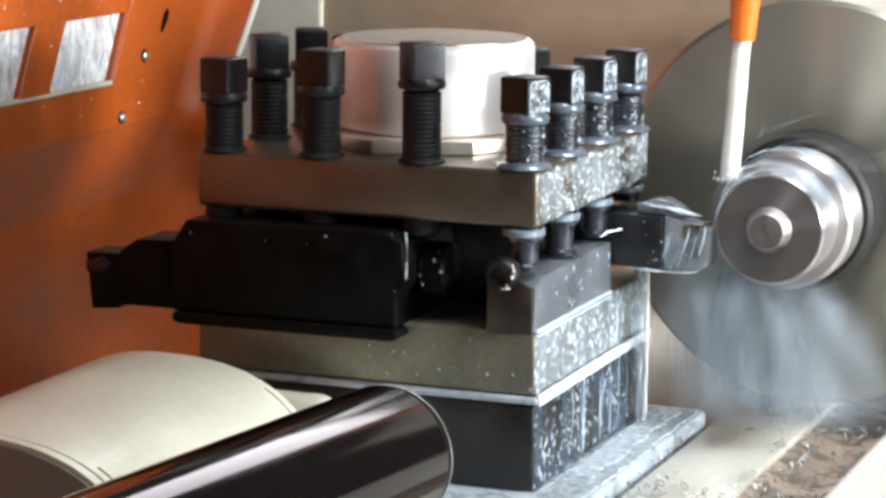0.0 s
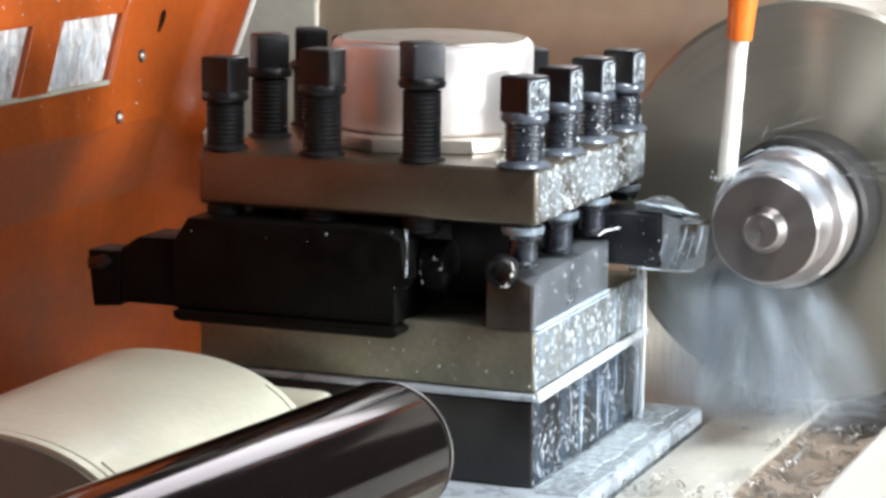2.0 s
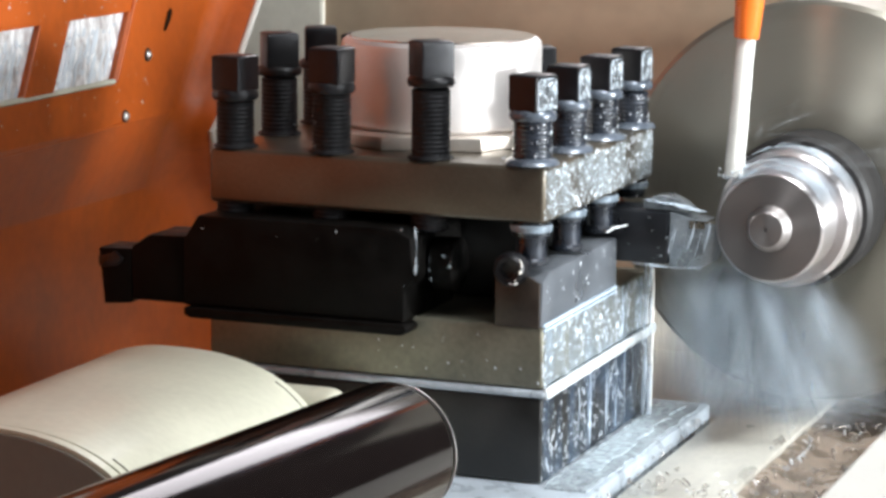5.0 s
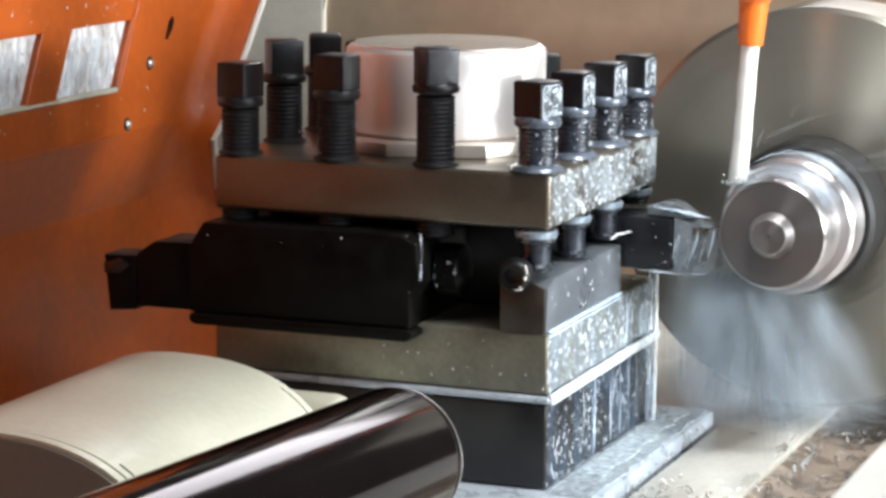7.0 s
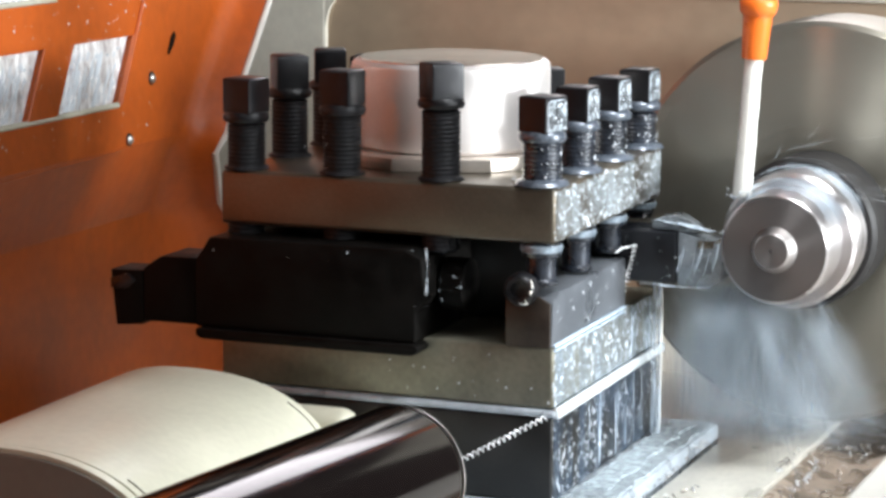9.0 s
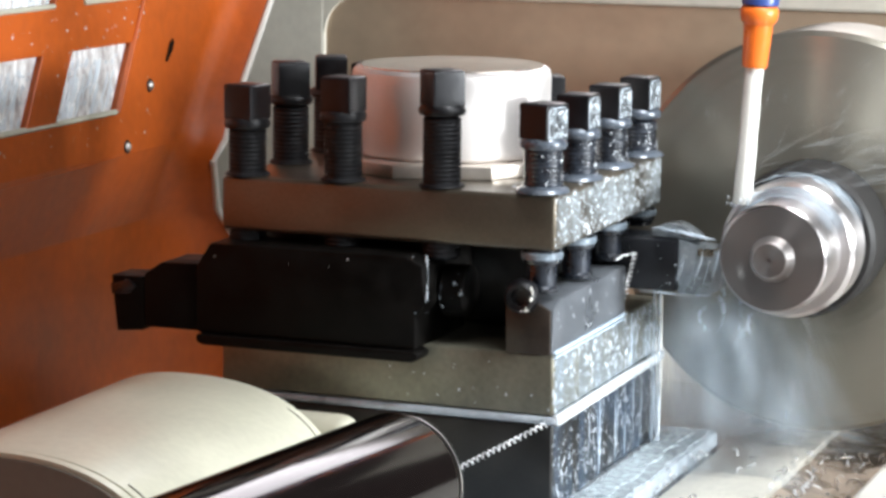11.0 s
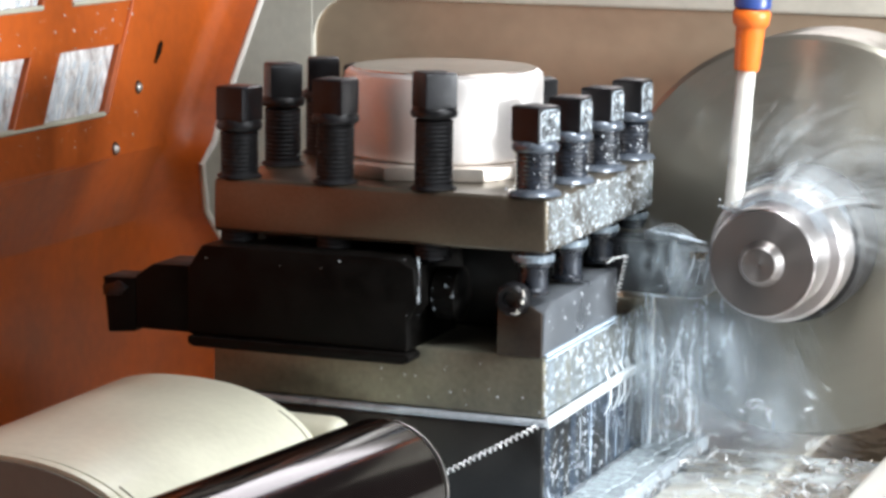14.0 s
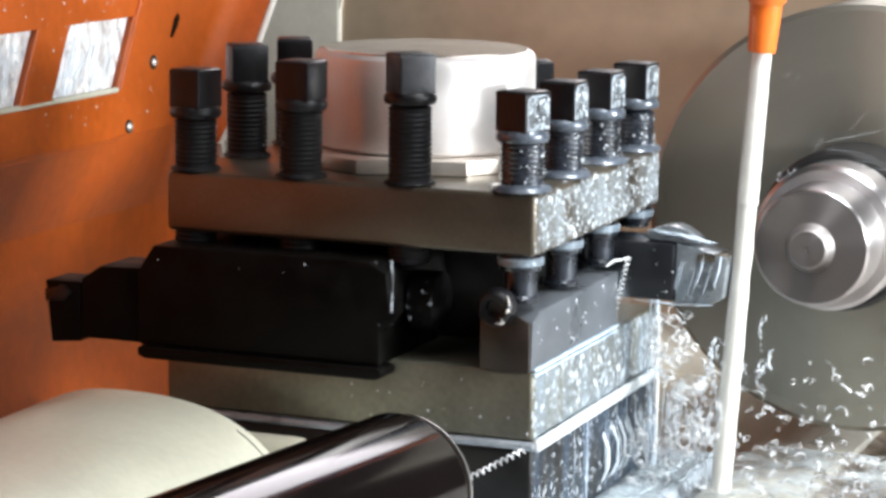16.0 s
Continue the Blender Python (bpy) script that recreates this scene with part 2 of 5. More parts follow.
def turned(profile, axis="z", n=48, centre=(0, 0, 0)):
    """A profile of (radius, height) pairs turned about an axis."""
    bm = bmesh.new()
    c = Vector(centre)

    def place(r, h, a):
        u, v = r * math.cos(a), r * math.sin(a)
        return c + Vector({"z": (u, v, h), "y": (u, h, v), "x": (h, u, v)}[axis])
    rings = []
    for r, h in profile:
        if r < 1e-6:
            rings.append([bm.verts.new(place(0, h, 0))])
        else:
            rings.append([bm.verts.new(place(r, h, 2 * math.pi * k / n)) for k in range(n)])
    for p, q in zip(rings, rings[1:]):
        for k in range(n):
            f = [p[k % len(p)], p[(k + 1) % len(p)], q[(k + 1) % len(q)], q[k % len(q)]]
            f = list(dict.fromkeys(f))
            if len(f) > 2:
                bm.faces.new(f)
    for ring, last in ((rings[0], 0), (rings[-1], 1)):
        if len(ring) > 2:
            bm.faces.new(ring)
    bmesh.ops.recalc_face_normals(bm, faces=bm.faces)
    return bm


def tube(points, radius, n=8):
    """A round rod along points, radius a number or one for each point."""
    bm = bmesh.new()
    pts = [Vector(p) for p in points]
    rad = radius if isinstance(radius, (list, tuple)) else [radius] * len(pts)
    rings = []
    for i, p in enumerate(pts):
        d = (pts[min(i + 1, len(pts) - 1)] - pts[max(i - 1, 0)]).normalized()
        u = d.orthogonal().normalized()
        v = d.cross(u)
        if rings and i:
            u = (prev - d * prev.dot(d)).normalized()
            v = d.cross(u)
        prev = u
        rings.append([bm.verts.new(p + rad[i] * (u * math.cos(2 * math.pi * k / n) + v * math.sin(2 * math.pi * k / n))) for k in range(n)])
    for a, b in zip(rings, rings[1:]):
        for k in range(n):
            bm.faces.new((a[k], a[(k + 1) % n], b[(k + 1) % n], b[k]))
    bm.faces.new(rings[0])
    bm.faces.new(rings[-1])
    return bm


def arc(cx, cy, r, a0, a1, n=8):
    return [(cx + r * math.cos(radians(a0 + (a1 - a0) * i / n)), cy + r * math.sin(radians(a0 + (a1 - a0) * i / n))) for i in range(n + 1)]


def droplets(seed, count, place, rmin, rmax, mat, name, parent, stretch=1.0, flat=0.5):
    """Small flattened drops that sit on a face; place(rng) gives the point and the outward normal."""
    rng = random.Random(seed)
    verts, faces = [], []
    for _ in range(count):
        p, nrm = place(rng)
        p, nrm = Vector(p), Vector(nrm)
        r = rmin + (rmax - rmin) * rng.random() ** 2.2
        up = Vector((0, 0, 1)) if abs(nrm.z) < 0.7 else Vector((0, 1, 0))
        side = nrm.cross(up).normalized()
        s = 1 + (stretch - 1) * rng.random()
        base = len(verts)
        for k in range(6):
            a = k * math.pi / 3
            verts.append(p + side * r * math.cos(a) + up * r * s * math.sin(a))
        for k in range(6):
            a = k * math.pi / 3
            verts.append(p + nrm * r * flat * 0.75 + side * r * 0.65 * math.cos(a) + up * r * s * 0.65 * math.sin(a))
        verts.append(p + nrm * r * flat)
        for k in range(6):
            j = (k + 1) % 6
            faces += [(base + k, base + j, base + 6 + j, base + 6 + k), (base + 6 + k, base + 6 + j, base + 12)]
    me = bpy.data.meshes.new(name)
    me.from_pydata([tuple(v) for v in verts], [], faces)
    me.materials.append(mat)
    ob = new(name, me)
    ob.parent = parent
    ob["kind"] = "stuff"
    me.polygons.foreach_set("use_smooth", [True] * len(me.polygons))
    return ob


# Heights: the tool post's upper plate has its top at z = 0; the carriage lies at -0.14.
Z_PLATE, Z_SLOT, Z_LEDGE, Z_CAR, Z_BED = -0.0246, -0.0699, -0.0975, -0.140, -0.146
HALF = 0.080
AX, AZ = 0.1525, -0.0369   # spindle axis


# ---- workshop shell ----
def workshop():
    t = 0.12
    tagged(part("floor", box(-3.1, 3.1, -4.1, 3.1, -1.22, -1.10, 0), FLOORM), "grey concrete workshop floor", "floor", kind="structure")
    tagged(part("ceiling", box(-3.1, 3.1, -4.1, 3.1, 2.6, 2.7, 0), WALLM), "pale painted workshop ceiling", "ceiling", kind="structure")
    for name, b in (("wall_south", (-3, 3, -4.0 - t, -4.0)), ("wall_west", (-3.0 - t, -3.0, -4, 3))):
        tagged(part(name, box(*b, -1.1, 2.6, 0), WALLM), "pale grey painted workshop wall", "wall", kind="structure")
    # Unseen north wall; its opening is added for the bar's stripe lamp.
    bm = box(-3, -0.85, 3.0, 3.0 + t, -1.1, 2.6, 0)
    box(0.25, 3, 3.0, 3.0 + t, -1.1, 2.6, 0, bm=bm)
    box(-0.85, 0.25, 3.0, 3.0 + t, -1.1, 0.5, 0, bm=bm)
    box(-0.85, 0.25, 3.0, 3.0 + t, 2.4, 2.6, 0, bm=bm)
    tagged(part("wall_north", bm, WALLM), "pale grey workshop wall with an opening for the stripe lamp", "wall", kind="structure")
    bm = box(3.0, 3.0 + t, -4, -2.2, -1.1, 2.6, 0)
    box(3.0, 3.0 + t, 1.0, 3, -1.1, 2.6, 0, bm=bm)
    box(3.0, 3.0 + t, -2.2, 1.0, -1.1, 0.0, 0, bm=bm)
    box(3.0, 3.0 + t, -2.2, 1.0, 2.0, 2.6, 0, bm=bm)
    tagged(part("wall_east", bm, WALLM), "pale grey workshop wall with a wide window opening", "wall", kind="structure")


workshop()


# ---- lathe enclosure ----
DOOR_X = -0.232


def door_panel():
    """Orange inner door: a sheet with window openings and a slanting far edge, folded toward the work at that edge."""
    door = thing("sliding_door", "orange painted steel lathe door with wet windows", "door")
    # the far edge: (y, z) from bottom to top
    edge = [(0.2650, -0.40), (0.2600, -0.0891), (0.2420, -0.0723), (0.1979, -0.0314), (0.2072, -0.0122), (0.2545, 0.0435), (0.2962, 0.0930), (0.3000, 0.22)]

    def far(z):
        for (y0, z0), (y1, z1) in zip(edge, edge[1:]):
            if z <= z1:
                return y0 + (y1 - y0) * (z - z0) / (z1 - z0)
        return edge[-1][0]
    slant = 0.514
    start = [(0.210, -0.40), (0.200, -0.0891), (0.186, -0.0723), (0.1745, -0.0314), (0.1815, -0.0122), (0.1945, 0.0041), (0.2275, 0.0435), (0.2692, 0.0930), (0.2730, 0.22)]

    def bend(z):
        """Where the bend begins at a height."""
        for (y0, z0), (y1, z1) in zip(start, start[1:]):
            if z <= z1:
                return y0 + (y1 - y0) * (z - z0) / (z1 - z0)
        return start[-1][0]

    def skin(z):
        """Below its crease the door leans back from the work."""
        return DOOR_X - 0.45 * min(0.045, max(0.0, -0.020 - z))
    rows = [(-0.40, -0.0891), (-0.0891, -0.0723), (-0.0723, -0.065), (-0.065, -0.0314), (-0.0314, -0.020), (-0.020, -0.0122), (-0.0122, 0.0041), (0.0041, 0.0400), (0.0400, 0.0645), (0.0645, 0.0930), (0.0930, 0.22)]
    # openings by row: spans of y at z = 0.004, leaning with the row
    opens = {7: [(0.0462, 0.1105), (-0.055, 0.0147), (-0.155, -0.087)], 9: [(0.0462, 0.1105), (-0.055, 0.0147), (-0.155, -0.087)]}
    bm = bmesh.new()
    th = 0.003

    def slab(y00, y01, y10, y11, z0, z1):
        a, b = skin(z0), skin(z1)
        v = [bm.verts.new(p) for p in ((a, y00, z0), (a, y01, z0), (b, y11, z1), (b, y10, z1),
                                       (a - th, y00, z0), (a - th, y01, z0), (b - th, y11, z1), (b - th, y10, z1))]
        for f in ((0, 1, 2, 3), (7, 6, 5, 4), (0, 4, 5, 1), (1, 5, 6, 2), (2, 6, 7, 3), (3, 7, 4, 0)):
            bm.faces.new([v[i] for i in f])
    for i, (z0, z1) in enumerate(rows):
        lean0, lean1 = slant * (z0 - 0.004), slant * (z1 - 0.004)
        near = -0.75
        cuts = sorted(opens.get(i, []))
        y0a = y0b = near
        for a, b in cuts:
            slab(y0a, a + lean0, y0b, a + lean1, z0, z1)
            y0a, y0b = b + lean0, b + lean1
        slab(y0a, bend(z0), y0b, bend(z1), z0, z1)
    bmesh.ops.remove_doubles(bm, verts=bm.verts, dist=1e-5)
    part("panel", bm, ORANGE, door)
    # the fold at the far edge
    zs = [-0.40, -0.0891, -0.0723, -0.065, -0.0314, -0.020, -0.0122, 0.0041, 0.0435, 0.0930, 0.22]
    bm = bmesh.new()
    # it curves in toward the work and ends in a narrow straight lip
    rings = []
    for z in zs:
        y0, y1 = bend(z), far(z)
        curve = [(0.0165 * (1 - math.cos(radians(a))), y0 + (y1 - y0 - 0.004) * math.sin(radians(a))) for a in range(0, 81, 10)] + [(0.0200, y1)]
        cross = curve + [(dx - 0.0026, y + 0.0012) for dx, y in curve[::-1]]
        rings.append([bm.verts.new((skin(z) + dx, y, z)) for dx, y in cross])
    for a, b in zip(rings, rings[1:]):
        for k in range(len(cross)):
            bm.faces.new((a[k], a[(k + 1) % len(cross)], b[(k + 1) % len(cross)], b[k]))
    bm.faces.new(rings[0])
    bm.faces.new(rings[-1])
    soft_shade(part("edge_fold", bm, ORANGE, door), 75)
    bm = tube([(skin(z) + 0.0198, far(z) + 0.0010, z) for z in zs], 0.0020, 8)
    soft_shade(part("edge_seal", bm, WHITE, door, "cream rubber seal along the door edge"))
    for i, spans in opens.items():
        z0, z1 = rows[i]
        l0, l1 = slant * (z0 - 0.004), slant * (z1 - 0.004)
        for a, b in spans:
            pb = bmesh.new()
            v = [pb.verts.new(p) for p in ((DOOR_X - 0.0030, a + l0, z0), (DOOR_X - 0.0030, b + l0, z0), (DOOR_X - 0.0030, b + l1, z1), (DOOR_X - 0.0030, a + l1, z1))]
            f = pb.faces.new(v)
            ex = bmesh.ops.extrude_face_region(pb, geom=[f])
            bmesh.ops.translate(pb, vec=(-0.002, 0, 0), verts=[g for g in ex["geom"] if isinstance(g, bmesh.types.BMVert)])
            w = part("window", pb, PANE, door, "wet plastic window, whitened for the bright view behind, streaked with coolant")
            sb = tube([(DOOR_X + 0.0003, a + l0, z0), (DOOR_X + 0.0003, b + l0, z0)], 0.0014, 6)
            part("window_lip", sb, CREAM, w, "bright wet lower window lip")
            sb = tube([(DOOR_X + 0.0003, b + l0, z0), (DOOR_X + 0.0003, b + l1, z1)], 0.0009, 6)
            part("window_side_lip", sb, ORANGE, w)
            # run-off streaks and drops on the pane
            rng = random.Random(int(a * 1000) + 7)
            sb = bmesh.new()
            for _ in range(80):
                y, z = rng.uniform(a + 0.003, b - 0.003), rng.uniform(z0 + 0.003, z1 - 0.004)
                h = rng.choice((0.0015, 0.003, 0.006, 0.012))
                z2 = max(z0 + 0.001, z - h)
                r = rng.uniform(0.0005, 0.0011)
                lean = slant * (z - 0.004)
                join(sb, tube([(DOOR_X - 0.0028, y + lean, z), (DOOR_X - 0.0026, y + lean * 0.5 + slant * (z2 - 0.004) * 0.5, (z + z2) / 2), (DOOR_X - 0.0028, y + slant * (z2 - 0.004), z2)],
                              [r * 0.4, r, r * 0.7], 5))
            part("coolant_streaks", sb, DROP, w, "white coolant drops and runs")
    soft_shade(part("window_ledge", tube([(DOOR_X + 0.0006, -0.30, 0.0036), (DOOR_X + 0.0006, 0.1108, 0.0036)], 0.0010, 6), CREAM, door, "pale wet ledge under the windows"))
    part("inset_step", tube([(DOOR_X + 0.0004, 0.1135, 0.004), (DOOR_X + 0.0004, 0.1135 + slant * 0.096, 0.100)], 0.0012, 6), ORANGE, door)
    droplets(71, 130, lambda g: ((DOOR_X, g.uniform(-0.05, 0.15), g.uniform(-0.012, 0.060)), (1, 0, 0)), 0.0002, 0.0007, DROP, "door_drops", door, 2.0)
    for y, z, r in ((0.1506, 0.0148, 0.0024), (0.1236, -0.0163, 0.0024)):
        bm = turned([(0, 0.0022), (r * 0.6, 0.0020), (r, 0.0010), (r * 1.05, 0)], "x", 16, (DOOR_X, y, z))
        screw = soft_shade(part("screw", bm, POLISHED, door, "small bright domed screw"))
        part("screw_washer", turned([(r * 1.5, 0.0005), (r * 1.6, 0)], "x", 16, (DOOR_X, y, z)), BASEBLACK, screw)
    # Black plate shows the hole's shade; the sheet itself is uncut.
    bm = prism([(0.1692, 0.0266), (0.1712, 0.0262), (0.1772, 0.0318), (0.1796, 0.0362), (0.1780, 0.0386), (0.1740, 0.0362)], "x", DOOR_X - 0.001, DOOR_X + 0.0006)
    part("latch_hole", bm, BLACKTOOL, door, "slotted hole, its shade painted as a black plate")
    bm = tube([(DOOR_X + 0.0002, 0.122, -0.0200), (DOOR_X - 0.0005, 0.08, -0.0215), (DOOR_X - 0.003, -0.1, -0.0245), (DOOR_X - 0.003, -0.6, -0.0245)], 0.0008, 6)
    part("weld_crease", bm, ORANGE, door)
    return door


door_panel()


def headstock():
    """Beige headstock wall with a brown guard sheet set in a round-cornered opening."""
    y = 0.38
    x0, x1, z0, z1 = -0.2252, 0.31, -0.145, 0.0520
    r = 0.0235
    outline = [(x0, z0), (x1, z0), (x1, z1)] + arc(x0 + r, z1 - r, r, 90, 180, 8)
    bm = prism(outline, "y", y - 0.004, y + 0.002)
    guard = part("guard_sheet", bm, GUARD)
    tagged(guard, "brown shiny splash guard sheet with rounded corner", "splash guard")
    bm = box(-0.75, x0, y - 0.007, y + 0.05, -0.6, 0.17, 0.002)
    box(x0, 0.32, y - 0.007, y + 0.05, z1, 0.17, 0.002, bm=bm)
    fil = [(x0 - 0.001, z1 + 0.001)] + [(a, b) for a, b in arc(x0 + r, z1 - r, r, 90, 180, 8)]
    join(bm, prism(fil, "y", y - 0.0068, y + 0.01))
    box(x0, 0.32, y + 0.004, y + 0.05, -0.6, z1, 0, bm=bm)
    wall = part("headstock_wall", bm, BEIGE)
    tagged(wall, "beige painted lathe headstock wall", "wall", kind="structure")


headstock()


def bed():
    """Lathe bed: a bright ground way, a brown wet chip trough and a white guard, all along the spindle."""
    tagged(soft_shade(part("bed_way", box(0.1090, 0.1545, -0.9, 0.375, Z_BED - 0.03, Z_BED, 0.002), WAY)), "bright wet ground steel lathe way", "lathe bed", kind="structure")
    bm = bmesh.new()
    nx, ny = 10, 150
    grid = [[bm.verts.new((0.1548 + 0.047 * i / nx, -0.9 + 1.27 * j / ny,
                           Z_BED - 0.003 - 0.004 * math.sin(math.pi * i / nx) + 0.0022 * noise.noise(Vector((i * 0.5, j * 0.35, 3))))) for j in range(ny + 1)] for i in range(nx + 1)]
    for i in range(nx):
        for j in range(ny):
            bm.faces.new((grid[i][j], grid[i + 1][j], grid[i + 1][j + 1], grid[i][j + 1]))
    tagged(soft_shade(part("chip_trough", bm, RUST), 60), "brown wet chip trough beside the way", "chip tray", kind="structure")
    outline = [(0.1985, Z_BED - 0.02), (0.1985, -0.1405)] + arc(0.2025, -0.1405, 0.004, 180, 90, 5) + [(0.62, -0.1365), (0.62, Z_BED - 0.02)]
    tagged(soft_shade(part("bed_guard", prism(outline, "y", -0.9, 0.37), WHITE)), "white painted sheet metal bed guard", "guard", kind="structure")
    tagged(part("bed_body", box(-0.5, 0.62, -0.95, 0.45, -1.1, Z_BED - 0.031, 0.004), BEIGE), "beige cast lathe bed body", "lathe bed", kind="structure")


bed()


# ---- chuck and workpiece, turning about the spindle ----
def spindle():
    ch = thing("lathe_chuck", "spinning grey steel lathe chuck gripping a turned bar", "chuck")
    ch.location = (AX, 0, AZ)
    ry = 0.107
    soft_shade(part("chuck_body", turned([(0.030, ry + 0.002), (0.0345, ry), (0.060, ry), (0.078, ry + 0.0002),
                                          (0.0960, ry), (0.0985, ry + 0.0025), (0.0985, ry + 0.060), (0.030, ry + 0.060)], "y", 128), CHUCKM, ch), 30)
    soft_shade(part("back_plate", turned([(0.05, 0.168), (0.088, 0.168), (0.090, 0.170), (0.090, 0.195), (0.05, 0.195)], "y", 96), CHUCKM, ch), 30)
    soft_shade(part("spindle_nose", turned([(0.04, 0.196), (0.072, 0.196), (0.072, 0.374), (0.04, 0.374)], "y", 64), JAWDARK, ch), 30)
    soft_shade(part("jaw_ring", turned([(0.020, 0.0735), (0.0345, 0.0735), (0.0364, 0.0765), (0.0364, 0.1065), (0.020, 0.1065)], "y", 96), JAWDARK, ch, "dark blurred chuck jaws"), 30)
    wp = thing("workpiece", "bright turned steel bar with a small centre boss", "workpiece")
    wp.location = (AX, 0, AZ)
    boss = [(0.0079, 0.0172), (0.0083, 0.0175), (0.0108, 0.0229), (0.004, 0.0231)]
    centre = soft_shade(part("centre_boss", turned(boss, "y", 96), BOSSM, wp), 25)
    soft_shade(part("boss_face", turned([(0, 0.0182), (0.0010, 0.0171), (0.0078, 0.0170), (0.0078, 0.0172)], "y", 96), FACE, centre, "brown boss face toned dark for shade, with a centre mark"), 25)
    soft_shade(part("end_face", turned([(0.0100, 0.0232), (0.0107, 0.0228), (0.0240, 0.0230), (0.0240, 0.0260), (0.012, 0.0261)], "y", 96), FACE, wp, "matt grey turned end face, toned dark for shade"), 25)
    prof = [(0.02405, 0.0236), (0.0244, 0.0233), (0.0251, 0.0240), (0.0258, 0.0262), (0.0258, 0.0496), (0.0242, 0.0497)]
    soft_shade(part("turned_length", turned(prof, "y", 128), TURNED, wp), 25)
    soft_shade(part("shoulder", turned([(0.020, 0.0498), (0.0302, 0.0499), (0.0322, 0.0520), (0.0322, 0.0725), (0.015, 0.0727)], "y", 128), TURNED, wp), 25)
    return ch, wp


CHUCK, WORKPIECE = spindle()

# ---- carriage with all that rides on it ----
RIDERS = []


def rides(ob):
    RIDERS.append(ob)
    return ob


def carriage():
    c = rides(thing("carriage", "wet steel lathe carriage carrying the tool post", "lathe carriage"))
    soft_shade(part("cross_slide", box(-0.22, 0.1055, -0.30, 0.105, Z_CAR - 0.033, Z_CAR, 0.003), WETSTEEL, c, "wet steel cross slide top"))
    rng = random.Random(77)
    for x0, x1, y0, y1, z in ((0.0825, 0.1035, -0.085, 0.098, 0.0004), (0.0840, 0.0965, -0.05, 0.092, 0.0010)):
        pts = []
        for side, x in ((0, x0), (1, x1)):
            ys = [y0 + (y1 - y0) * k / 22 for k in range(23)]
            run = [(x + rng.uniform(-0.0016, 0.0016), y) for y in ys]
            pts += run if side else run[::-1]
        soft_shade(part("coolant_puddle", prism(pts, "z", Z_CAR + z - 0.0004, Z_CAR + z + 0.0005), PUDDLE, c, "milky film of coolant"), 40)
    return c


carriage()


